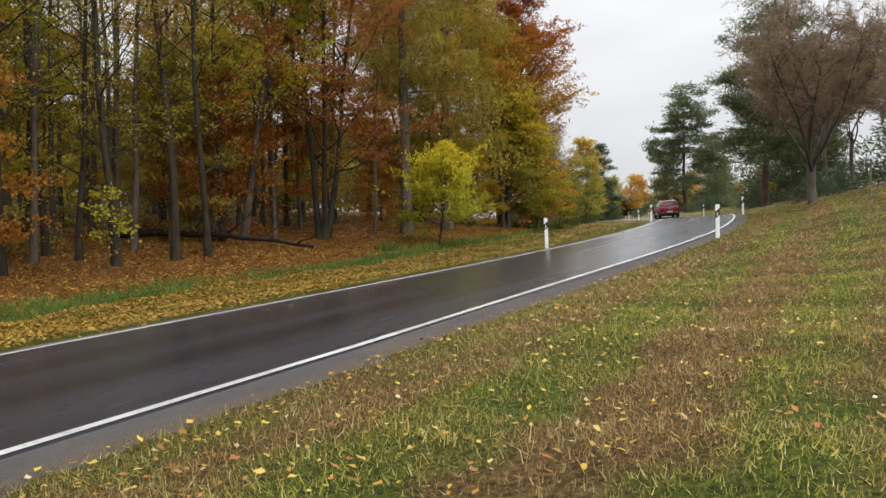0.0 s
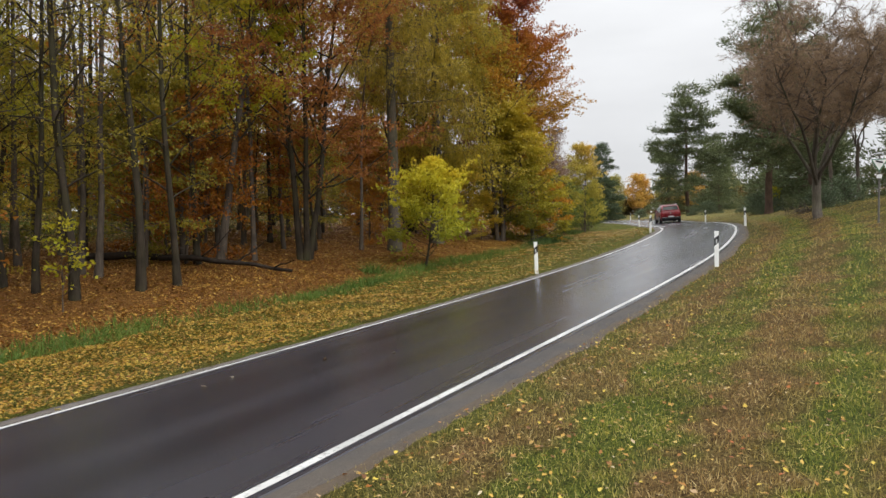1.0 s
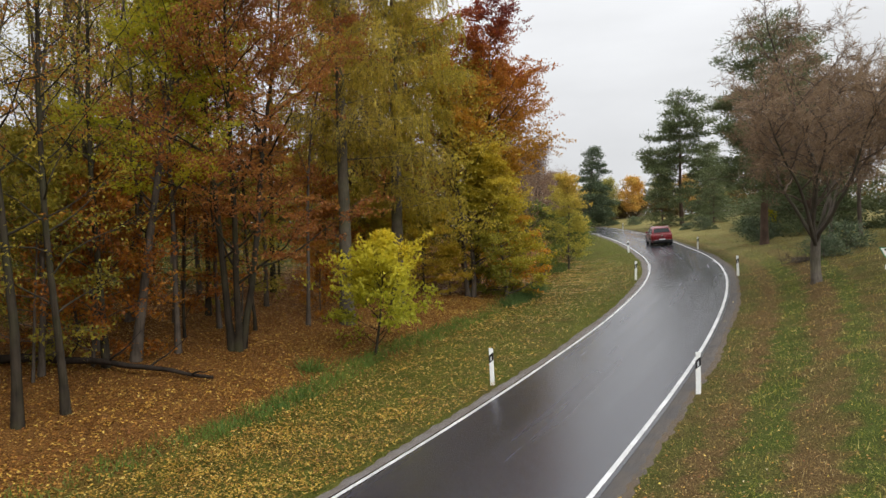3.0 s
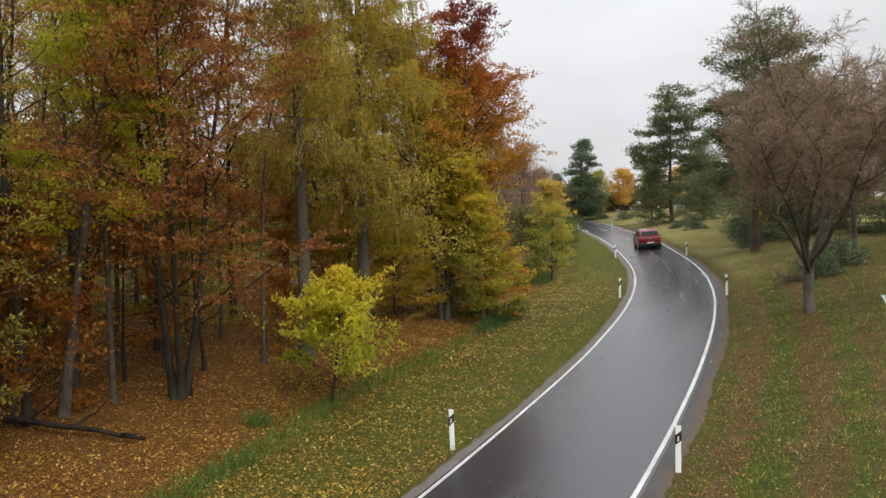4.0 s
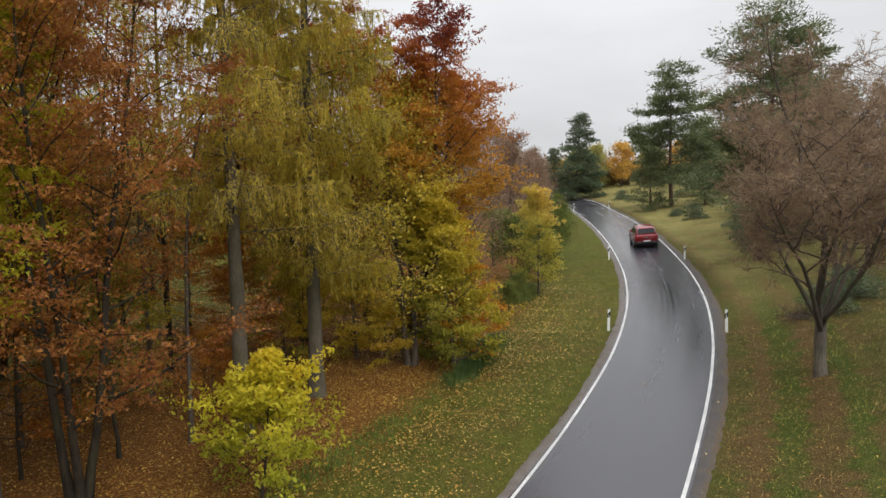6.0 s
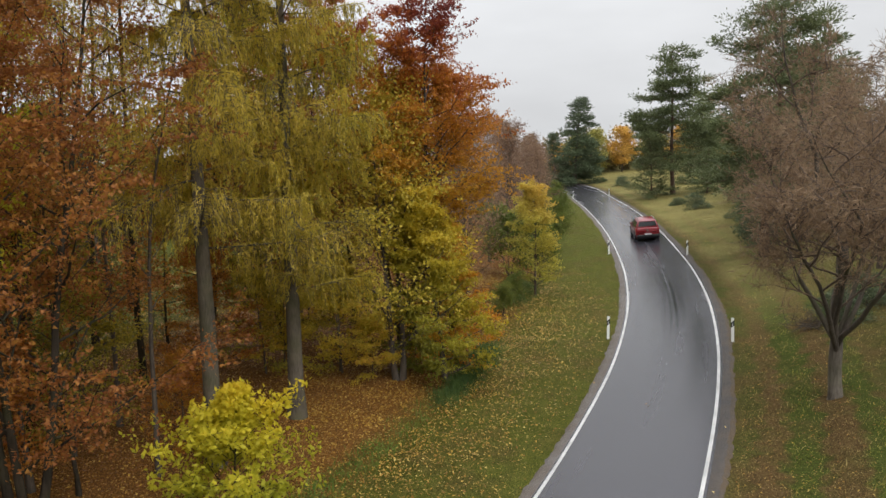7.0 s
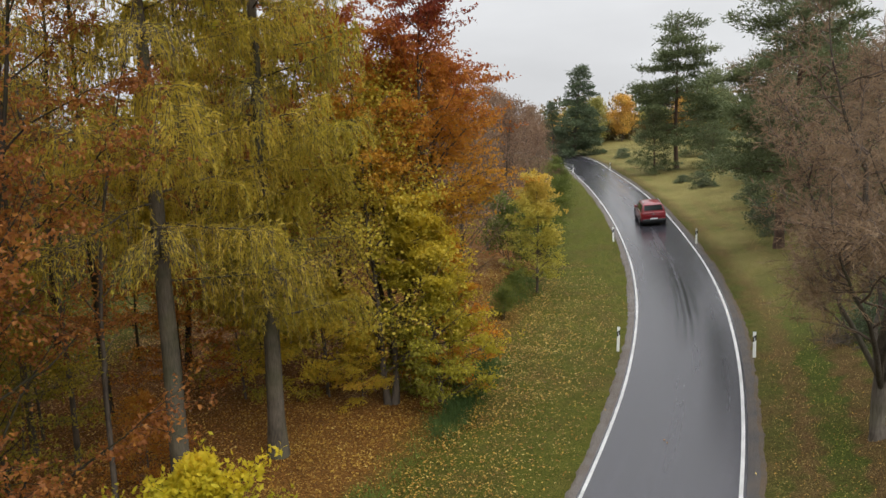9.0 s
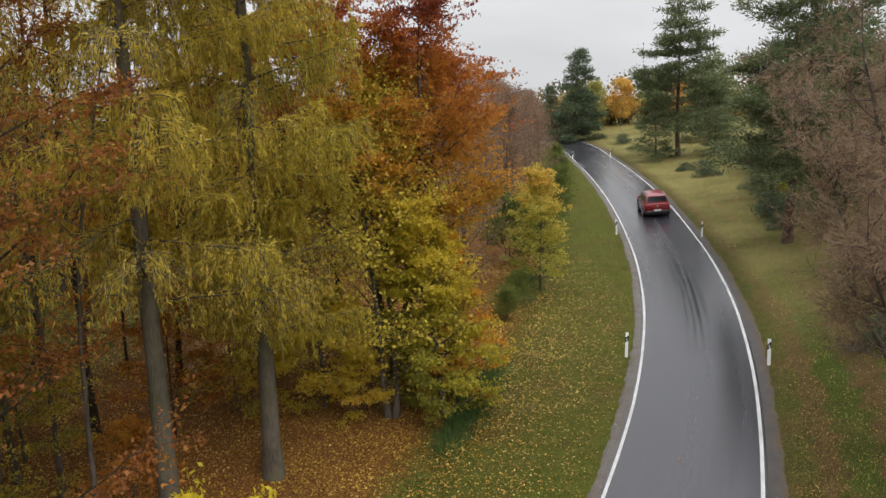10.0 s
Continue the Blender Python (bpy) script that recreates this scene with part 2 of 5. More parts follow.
def asphalt_material():
    """Wet asphalt: fine grain, streaks along the wheel tracks, damper and drier stretches, tyre marks in the bend."""
    m, nt, b = material("wet_asphalt", 0.3, 0.62)
    grain = noise_fac(nt, 90.0, 4.0, 0.3, 0.7)
    lat, run = attr(nt, "lateral"), attr(nt, "along")

    def stretched(across, down, detail, lo, hi):
        pos = nt.nodes.new("ShaderNodeCombineXYZ")
        nt.links.new(math_node(nt, "MULTIPLY", lat, across), pos.inputs[0])
        nt.links.new(math_node(nt, "MULTIPLY", run, down), pos.inputs[1])
        n = node(nt, "ShaderNodeTexNoise", Scale=1.0, Detail=detail)
        nt.links.new(pos.outputs[0], n.inputs["Vector"])
        r = node(nt, "ShaderNodeMapRange", From_Min=lo, From_Max=hi)
        nt.links.new(n.outputs["Fac"], r.inputs["Value"])
        return r.outputs[0]
    streak = stretched(2.2, 0.10, 4.0, 0.35, 0.65)
    pool = stretched(0.45, 0.07, 3.0, 0.38, 0.6)
    thin = stretched(7.0, 0.12, 3.0, 0.42, 0.6)
    # darker, wetter wheel tracks on both sides of the middle
    track = math_node(nt, "ABSOLUTE", math_node(nt, "SUBTRACT", math_node(nt, "ABSOLUTE", lat, 0.0), 0.85), 0.0)
    w = node(nt, "ShaderNodeMapRange", From_Min=0.1, From_Max=0.65, To_Min=0.0, To_Max=1.0)
    nt.links.new(track, w.inputs["Value"])
    f = math_node(nt, "ADD", math_node(nt, "ADD", math_node(nt, "MULTIPLY", streak, 0.4), math_node(nt, "MULTIPLY", w.outputs[0], 0.25)), math_node(nt, "MULTIPLY", pool, 0.35))
    # tyre marks in the middle of the bend, and a soaked patch in the outer lane
    marks = math_node(nt, "MULTIPLY", band(nt, run, 115.0, 121.0, 126.0, 136.0), band(nt, lat, -0.5, -0.1, 0.45, 0.9))
    marks = math_node(nt, "MULTIPLY", marks, math_node(nt, "ADD", math_node(nt, "MULTIPLY", thin, 0.85), 0.22))
    patch = math_node(nt, "MULTIPLY", band(nt, run, 106.0, 113.0, 117.0, 123.0), band(nt, lat, 0.6, 1.15, 1.35, 1.8))
    soaked = math_node(nt, "MAXIMUM", marks, math_node(nt, "MULTIPLY", patch, 0.7))
    base = mixed(nt, grain, (0.02, 0.0192, 0.024), (0.05, 0.048, 0.06))
    col = mixed(nt, f, mixed(nt, 0.5, base, (0.011, 0.0105, 0.012)), base)
    nt.links.new(mixed(nt, soaked, col, (0.006, 0.006, 0.007)), b.inputs["Base Color"])
    r = node(nt, "ShaderNodeMapRange", To_Min=0.17, To_Max=0.3)
    nt.links.new(f, r.inputs["Value"])
    nt.links.new(r.outputs[0], b.inputs["Roughness"])
    spec = node(nt, "ShaderNodeMapRange", To_Min=0.62, To_Max=0.1)
    nt.links.new(soaked, spec.inputs["Value"])
    nt.links.new(spec.outputs[0], b.inputs["Specular IOR Level"])
    bump(nt, b, grain, 0.12, 0.004)
    return m


def verge_gravel(name, stone, earth):
    """Crumbling road edge: grey stone grains in brown earth, damp in patches."""
    m, nt, b = material(name, 0.8, 0.2)
    grains = noise_fac(nt, 110.0, 6.0, 0.28, 0.72)
    where = noise_fac(nt, 1.7, 5.0, 0.36, 0.64)
    col = mixed(nt, where, stone, earth)
    col = mixed(nt, 1.0, col, ramp_node(nt, grains, [(0.0, (0.45, 0.44, 0.42)), (0.55, (0.95, 0.94, 0.92)), (1.0, (1.6, 1.55, 1.5))]), "MULTIPLY")
    nt.links.new(col, b.inputs["Base Color"])
    bump(nt, b, grains, 0.5, 0.012)
    return m


def line_material():
    """White road paint, scuffed and dirty in places."""
    m, nt, b = material("white_road_paint", 0.45, 0.35)
    worn = mixed(nt, noise_fac(nt, 1.2, 4.0, 0.35, 0.65), (0.38, 0.38, 0.37), (0.55, 0.55, 0.54))
    spots = math_node(nt, "MULTIPLY", noise_fac(nt, 22.0, 6.0, 0.58, 0.68), 0.7)
    nt.links.new(mixed(nt, spots, worn, (0.12, 0.115, 0.11)), b.inputs["Base Color"])
    return m


M_GROUND = ground_material()
M_ROAD = asphalt_material()
M_SHOULDER = verge_gravel("crumbling_shoulder_asphalt", (0.07, 0.066, 0.066), (0.092, 0.08, 0.07))
M_DIRT = verge_gravel("wet_gravel_and_earth", (0.15, 0.138, 0.132), (0.125, 0.107, 0.093))
M_EARTH = verge_gravel("damp_earth", (0.085, 0.072, 0.06), (0.1, 0.074, 0.05))
M_LINE = line_material()
M_POST = plain_material("white_post_plastic", (0.84, 0.85, 0.84), 0.4, 0.4, 0.0, 0.06, 3.0)
M_BLACK = plain_material("black_plastic", (0.012, 0.012, 0.013), 0.4, 0.4)
M_REFLECT = plain_material("grey_reflector", (0.55, 0.57, 0.58), 0.15, 0.8)
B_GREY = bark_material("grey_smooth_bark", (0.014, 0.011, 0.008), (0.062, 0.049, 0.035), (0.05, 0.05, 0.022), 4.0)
B_DARK = bark_material("dark_brown_bark", (0.045, 0.036, 0.03), (0.14, 0.115, 0.09))
B_LOG = bark_material("rotten_wet_bark", (0.012, 0.009, 0.007), (0.045, 0.034, 0.026))
B_LARCH = bark_material("larch_bark", (0.05, 0.042, 0.033), (0.15, 0.125, 0.096), (0.085, 0.085, 0.042), 9.0)
B_OAK = bark_material("grey_oak_bark", (0.06, 0.051, 0.042), (0.19, 0.165, 0.135), (0.11, 0.11, 0.055), 7.0)
B_OAKLIMB = bark_material("dark_oak_limb_bark", (0.035, 0.029, 0.024), (0.12, 0.1, 0.08), (0.08, 0.08, 0.045), 7.0)
B_TWIG = bark_material("brown_twigs", (0.066, 0.05, 0.04), (0.165, 0.125, 0.098))
B_PINE = bark_material("pine_bark", (0.05, 0.034, 0.026), (0.15, 0.1, 0.075))
L_ORANGE = leaf_material("orange_beech_leaves", [(0.0, (0.16, 0.05, 0.012)), (0.35, (0.33, 0.115, 0.018)), (0.6, (0.42, 0.19, 0.022)), (0.8, (0.40, 0.26, 0.03)), (1.0, (0.26, 0.25, 0.035))])
L_RUST = leaf_material("russet_leaves", [(0.0, (0.2, 0.068, 0.025)), (0.35, (0.32, 0.125, 0.035)), (0.65, (0.42, 0.19, 0.036)), (0.85, (0.46, 0.27, 0.04)), (1.0, (0.36, 0.3, 0.045))])
L_RED = leaf_material("beech_leaves_red_at_the_top", [(0.0, (0.26, 0.2, 0.03)), (0.3, (0.4, 0.28, 0.03)), (0.5, (0.52, 0.28, 0.028)), (0.7, (0.48, 0.2, 0.026)), (0.82, (0.38, 0.115, 0.026)), (0.92, (0.27, 0.06, 0.026)), (1.0, (0.18, 0.036, 0.024))], tall=14.4, slant=0.45)
L_OLIVE = leaf_material("yellow_green_leaves", [(0.0, (0.14, 0.13, 0.024)), (0.4, (0.27, 0.235, 0.03)), (0.7, (0.42, 0.32, 0.036)), (1.0, (0.52, 0.35, 0.045))])
L_DOTS = leaf_material("sparse_yellow_leaves", [(0.0, (0.3, 0.27, 0.035)), (0.5, (0.54, 0.43, 0.05)), (1.0, (0.72, 0.56, 0.1))], spread=0.8)
L_MIXED = leaf_material("yellow_and_orange_leaves", [(0.0, (0.36, 0.34, 0.045)), (0.5, (0.6, 0.46, 0.05)), (1.0, (0.62, 0.34, 0.06))], 0.6)
L_MAPLE = leaf_material("yellow_green_maple_leaves", [(0.0, (0.2, 0.2, 0.028)), (0.3, (0.4, 0.34, 0.032)), (0.6, (0.58, 0.43, 0.036)), (0.85, (0.62, 0.37, 0.036)), (1.0, (0.54, 0.22, 0.03))], 0.5, slant=0.9, tall=11.0)
L_AMBER = leaf_material("amber_beech_leaves", [(0.0, (0.5, 0.38, 0.034)), (0.4, (0.6, 0.36, 0.03)), (0.7, (0.58, 0.24, 0.028)), (1.0, (0.42, 0.12, 0.025))], 0.5)
L_VTREE = leaf_material("yellow_leaves_turning_orange", [(0.0, (0.3, 0.3, 0.055)), (0.45, (0.5, 0.43, 0.075)), (0.75, (0.62, 0.43, 0.085)), (1.0, (0.66, 0.34, 0.09))], 0.5, slant=1.2, tall=9.5)
L_FARPALE = leaf_material("pale_yellow_green_leaves", [(0.0, (0.24, 0.25, 0.09)), (0.5, (0.4, 0.37, 0.11)), (1.0, (0.54, 0.42, 0.12))])
L_FARGOLD = leaf_material("golden_orange_leaves", [(0.0, (0.46, 0.31, 0.07)), (0.5, (0.6, 0.38, 0.08)), (1.0, (0.62, 0.32, 0.08))])
L_YELLOW = leaf_material("bright_yellow_leaves", [(0.0, (0.26, 0.30, 0.025)), (0.4, (0.47, 0.45, 0.03)), (0.75, (0.6, 0.47, 0.035)), (1.0, (0.66, 0.42, 0.04))], 0.6)
L_BUSH = leaf_material("yellow_young_tree_leaves", [(0.0, (0.22, 0.26, 0.026)), (0.3, (0.4, 0.4, 0.034)), (0.58, (0.6, 0.52, 0.038)), (0.82, (0.76, 0.56, 0.042)), (1.0, (0.78, 0.46, 0.06))], 0.55, tall=5.4)
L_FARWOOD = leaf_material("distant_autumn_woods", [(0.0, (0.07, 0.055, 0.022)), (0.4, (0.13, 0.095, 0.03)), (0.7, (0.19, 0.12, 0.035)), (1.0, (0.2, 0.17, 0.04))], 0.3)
L_LARCH = leaf_material("golden_larch_needles", [(0.0, (0.28, 0.245, 0.032)), (0.35, (0.44, 0.355, 0.042)), (0.65, (0.58, 0.435, 0.06)), (0.88, (0.68, 0.5, 0.1)), (1.0, (0.74, 0.57, 0.2))], 0.55, spread=0.5)
# needle greens lifted and greyed: the air haze over distant pines is in the colour
L_HAZEPINE = leaf_material("haze_lightened_pine_needles", [(0.0, (0.065, 0.09, 0.042)), (0.5, (0.125, 0.15, 0.068)), (1.0, (0.215, 0.23, 0.102))], 0.3)
L_FIR = leaf_material("fir_needles", [(0.0, (0.055, 0.08, 0.045)), (0.6, (0.1, 0.13, 0.07)), (1.0, (0.17, 0.19, 0.095))], 0.25)
L_BROWN = leaf_material("withered_brown_leaves", [(0.0, (0.14, 0.084, 0.055)), (0.5, (0.24, 0.15, 0.097)), (1.0, (0.33, 0.22, 0.14))], 0.3)
L_OAK = leaf_material("withered_oak_twigs", [(0.0, (0.15, 0.1, 0.062)), (0.5, (0.26, 0.175, 0.108)), (1.0, (0.36, 0.255, 0.155))], 0.5)
L_GREEN = leaf_material("green_shrub_leaves", [(0.0, (0.06, 0.09, 0.02)), (0.5, (0.14, 0.17, 0.035)), (1.0, (0.26, 0.26, 0.05))])
L_FALLEN = leaf_material("fallen_leaves", [(0.0, (0.12, 0.045, 0.015)), (0.35, (0.26, 0.105, 0.022)), (0.65, (0.4, 0.2, 0.036)), (0.86, (0.54, 0.34, 0.06)), (1.0, (0.64, 0.5, 0.16))], 0.1, 0.4, 0.9)
L_YFALL = leaf_material("fallen_yellow_leaves", [(0.0, (0.15, 0.062, 0.015)), (0.35, (0.29, 0.145, 0.025)), (0.7, (0.45, 0.28, 0.045)), (1.0, (0.68, 0.53, 0.2))], 0.1, 0.4, 0.8)
L_GAUDY = leaf_material("bright_fallen_leaves", [(0.0, (0.34, 0.06, 0.02)), (0.15, (0.4, 0.15, 0.03)), (0.35, (0.3, 0.17, 0.06)), (0.55, (0.5, 0.36, 0.05)), (0.75, (0.6, 0.46, 0.07)), (0.9, (0.4, 0.27, 0.14)), (1.0, (0.58, 0.48, 0.32))], 0.15, 0.45, 1.0)
L_CARPET = leaf_material("carpet_of_leaves", [(0.0, (0.13, 0.05, 0.012)), (0.35, (0.24, 0.125, 0.018)), (0.7, (0.35, 0.22, 0.028)), (1.0, (0.5, 0.37, 0.08))], 0.1, 0.45, 0.85)
L_GRASS = blade_material("grass_blades")
L_DITCH = leaf_material("dark_ditch_growth", [(0.0, (0.035, 0.07, 0.02)), (0.5, (0.08, 0.13, 0.034)), (1.0, (0.17, 0.2, 0.05))], 0.3)
L_LUSH = leaf_material("lush_green_grass", [(0.0, (0.045, 0.09, 0.02)), (0.5, (0.1, 0.17, 0.032)), (1.0, (0.21, 0.26, 0.05))], 0.3)


# ---- the lie of the land ----
ROAD_Y = np.array([-60.0, -30.0, -8.0, 0.0, 6.0, 12.0, 18.0, 24.0, 30.0, 37.0, 45.0, 54.0, 64.0, 76.0, 90.0, 105.0, 120.0, 132.0, 142.0, 152.0])
ROAD_X = np.array([-40.0, -23.2, -10.75, -6.45, -3.05, 0.35, 3.72, 6.88, 9.82, 12.82, 15.5, 17.78, 19.7, 21.5, 23.05, 24.3, 25.4, 25.2, 23.4, 19.5])
ROAD_Z = np.array([-4.6, -2.3, -0.48, 0.19, 0.69, 1.18, 1.68, 2.19, 2.73, 3.36, 3.85, 4.26, 4.67, 5.28, 5.95, 6.57, 7.11, 7.55, 7.85, 8.1])
ROAD_HALF = np.array([2.1, 2.1, 2.1, 2.15, 2.25, 2.15, 2.08, 2.05, 1.97, 1.92, 1.94, 1.99, 2.06, 2.15, 2.2, 2.2, 2.3, 2.2, 2.2, 2.2])
CROSS = 0.0636


def curve_at(k, v, y):
    m = np.gradient(v, k)
    y = np.asarray(y, float)
    i = np.clip(np.searchsorted(k, y) - 1, 0, len(k) - 2)
    h = k[i + 1] - k[i]
    t = (y - k[i]) / h
    c = (2 * t**3 - 3 * t * t + 1) * v[i] + (t**3 - 2 * t * t + t) * h * m[i] + (3 * t * t - 2 * t**3) * v[i + 1] + (t**3 - t * t) * h * m[i + 1]
    return np.where(t < 0, v[0] + m[0] * (y - k[0]), np.where(t > 1, v[-1] + m[-1] * (y - k[-1]), c))


def road_frame(y):
    """Centre of the road at y, and its slope dx/dy."""
    x = curve_at(ROAD_Y, ROAD_X, y)
    s = (curve_at(ROAD_Y, ROAD_X, np.asarray(y) + 0.2) - curve_at(ROAD_Y, ROAD_X, np.asarray(y) - 0.2)) / 0.4
    return x, s


def lateral(x, y):
    """Distance from the road's centre line, to the right positive."""
    xc, s = road_frame(np.clip(y, -120.0, 152.0))
    return (x - xc) / np.sqrt(1 + s * s)


def road_plane(x, y):
    xc, s = road_frame(np.clip(y, -120.0, 152.0))
    dx = np.clip(x - xc, -12.0, 14.0)
    return curve_at(ROAD_Y, ROAD_Z, np.clip(y, -90.0, 152.0)) + CROSS * dx


OFF_D = np.array([-200.0, -60.0, -30.0, -18.0, -13.0, -11.0, -9.0, -7.5, -6.6, -5.0, -3.4, -2.7, 0.0, 2.75, 3.6, 5.0, 6.5, 8.0, 10.0, 14.0, 25.0, 60.0, 200.0])
OFF_Z = np.array([4.5, 3.2, 2.0, 1.25, 0.85, 0.6, 0.3, 0.0, -0.06, -0.1, -0.02, -0.03, -0.06, -0.03, -0.03, -0.08, -0.05, 0.0, 0.05, 0.1, 0.5, 1.8, 4.6])
BANK_D, BANK_Z = np.array([3.0, 3.8, 4.6, 5.4, 8.0, 14.0, 25.0]), np.array([0.0, 0.08, 0.28, 0.52, 0.75, 0.95, 0.9])


def ground_z(x, y):
    x, y = np.asarray(x, float), np.asarray(y, float)
    d = lateral(x, y)
    z = road_plane(x, y) + np.interp(d, OFF_D, OFF_Z)
    z = z + np.interp(d, BANK_D, BANK_Z) * np.interp(y, [8.0, 22.0, 44.0, 62.0], [0.0, 1.0, 1.0, 0.35])
    w = np.clip((np.abs(d) - 2.8) / 2.0, 0, 1)
    z = z + w * (0.05 * np.sin(x * 1.1 + 0.7 * y) * np.cos(0.83 * y - 0.4 * x) + 0.025 * np.sin(2.9 * x - 1.3 * y) + 0.02 * np.cos(3.7 * y + 1.9 * x))
    return z


# ---- mesh helpers ----
def mesh_from(name, verts, faces):
    """A mesh from an array of points and an array of faces with equal corner counts, or a list of such arrays."""
    me = bpy.data.meshes.new(name)
    verts = np.asarray(verts, np.float32)
    if not isinstance(faces, list):
        faces = [faces]
    faces = [np.asarray(f, np.int32) for f in faces if len(f)]
    loops = np.concatenate([f.ravel() for f in faces])
    totals = np.concatenate([np.full(len(f), f.shape[1], np.int32) for f in faces])
    starts = np.concatenate([[0], np.cumsum(totals)[:-1]]).astype(np.int32)
    me.vertices.add(len(verts))
    me.vertices.foreach_set("co", verts.ravel())
    me.loops.add(len(loops))
    me.loops.foreach_set("vertex_index", loops)
    me.polygons.add(len(totals))
    me.polygons.foreach_set("loop_start", starts)
    me.polygons.foreach_set("loop_total", totals)
    me.update(calc_edges=True)
    me.validate()
    return me


def smooth(me):
    me.polygons.foreach_set("use_smooth", np.ones(len(me.polygons), bool))
    return me


def mesh_part(name, me, mat, parent=None, label=""):
    ob = new(name, me)
    if mat is not None and not me.materials:
        me.materials.append(mat)
    if parent is not None:
        ob.parent = parent
    return tagged(ob, label)


def part(name, bm, mat, parent=None, label=""):
    me = bpy.data.meshes.new(name)
    bm.to_mesh(me)
    bm.free()
    return mesh_part(name, me, mat, parent, label)


def box(bm, lo, hi):
    r = bmesh.ops.create_cube(bm, size=1.0)
    for v in r["verts"]:
        v.co = Vector([lo[i] + (v.co[i] + 0.5) * (hi[i] - lo[i]) for i in range(3)])
    return r["verts"]


def set_float(me, name, values):
    a = me.attributes.new(name, "FLOAT", "POINT")
    a.data.foreach_set("value", np.asarray(values, np.float32))


# ---- ground and road ----
def build_ground():
    def steps(parts):
        out = [np.arange(a, b, s) for a, b, s in parts]
        return np.unique(np.round(np.concatenate(out), 3))
    xs = steps([(-700, -100, 60), (-100, -40, 6), (-40, -14, 0.8), (-14, 30, 0.4), (30, 60, 1.5), (60, 120, 8), (120, 761, 64)])
    ys = steps([(-400, -40, 40), (-40, -4, 2.0), (-4, 60, 0.4), (60, 150, 1.2), (150, 220, 7), (220, 1501, 80)])
    X, Y = np.meshgrid(xs, ys)
    Z = ground_z(X, Y)
    V = np.stack([X, Y, Z], -1).reshape(-1, 3)
    nx, ny = len(xs), len(ys)
    i = (np.arange(ny - 1)[:, None] * nx + np.arange(nx - 1)[None]).ravel()
    F = np.stack([i, i + 1, i + nx + 1, i + nx], 1)
    me = smooth(mesh_from("ground", V, F))
    d = lateral(V[:, 0], V[:, 1])
    set_float(me, "lateral", d)
    set_float(me, "meadow", np.interp(V[:, 1], [40, 52], [0, 1]) * np.interp(d, [2.8, 4.0], [0, 1]))
    tagged(mesh_part("ground", me, M_GROUND), "grassy verges and leaf-strewn forest floor", "ground", kind="structure")


def ribbon(name, mat, profile, y0, y1, label, category, lift=0.0, step=0.5, ragged=0.0):
    """A strip along the road. profile: (side by half widths, offset, height) for each point across; ragged: how far its outer points wander."""
    y = np.arange(y0, y1 + step / 2, step)
    xc, s = road_frame(y)
    n = np.sqrt(1 + s * s)
    half = np.interp(y, ROAD_Y, ROAD_HALF)
    wobble = np.interp(y, np.arange(-61.0, 154.0, 0.2), np.random.default_rng(17).normal(0, 0.45, 1075)) + 0.5 * np.sin(0.61 * y + np.sin(0.23 * y))
    V = []
    for side, off, dz in profile:
        d = side * half + off
        if ragged and abs(off) > 0.3:
            d = d + ragged * wobble
        px, py = xc + d / n, y - d * s / n
        V.append(np.stack([px, py, road_plane(px, py) + dz + lift], 1))
    k, m = len(profile), len(y)
    V = np.stack(V, 1).reshape(-1, 3)
    i = (np.arange(m - 1)[:, None] * k + np.arange(k - 1)[None]).ravel()
    F = np.stack([i, i + 1, i + k + 1, i + k], 1)
    me = smooth(mesh_from(name, V, F))
    set_float(me, "lateral", np.stack([side * half + off for side, off, dz in profile], 1).ravel())
    run = np.concatenate([[0], np.cumsum(np.hypot(np.diff(xc), np.diff(y)))])
    set_float(me, "along", np.repeat(run, k))
    return tagged(mesh_part(name, me, mat), label, category, kind="structure")


build_ground()
CAMBER = [(-0.75, 0, 0.006), (-0.5, 0, 0.012), (-0.25, 0, 0.017), (0, 0, 0.02), (0.25, 0, 0.017), (0.5, 0, 0.012), (0.75, 0, 0.006)]
ribbon("road", M_ROAD, [(-1, -0.12, -0.12), (-1, -0.11, 0.0), (-1, -0.11, 0.0)] + CAMBER + [(1, 0.13, 0.0), (1, 0.13, 0.0), (1, 0.14, -0.12)], -60, 152, "narrow wet dark asphalt country road", "road", 0.02)
ribbon("shoulder", M_SHOULDER, [(1, 0.1, -0.012), (1, 0.28, -0.006), (1, 0.42, -0.012), (1, 0.5, -0.08)], -60, 152, "worn grey asphalt shoulder beside the road", "shoulder", 0.016, 0.2, 0.05)
ribbon("shoulder", M_DIRT, [(-1, -0.48, -0.09), (-1, -0.39, -0.012), (-1, -0.26, -0.004), (-1, -0.09, -0.012)], -60, 152, "muddy gravel edge of the road", "shoulder", 0.016, 0.2, 0.07)
ribbon("gravel_edge", M_EARTH, [(1, 0.36, -0.016), (1, 0.5, -0.004), (1, 0.62, -0.07)], -60, 152, "earthy gravel strip beyond the shoulder", "shoulder", 0.008, 0.2, 0.08)
ribbon("edge_line", M_LINE, [(-1, -0.048, 0.0), (-1, 0.048, 0.0)], -60, 152, "white painted edge line, worn in places", "road marking", 0.027)
ribbon("edge_line", M_LINE, [(1, -0.052, 0.0), (1, 0.052, 0.0)], -60, 152, "white painted edge line, worn in places", "road marking", 0.027)


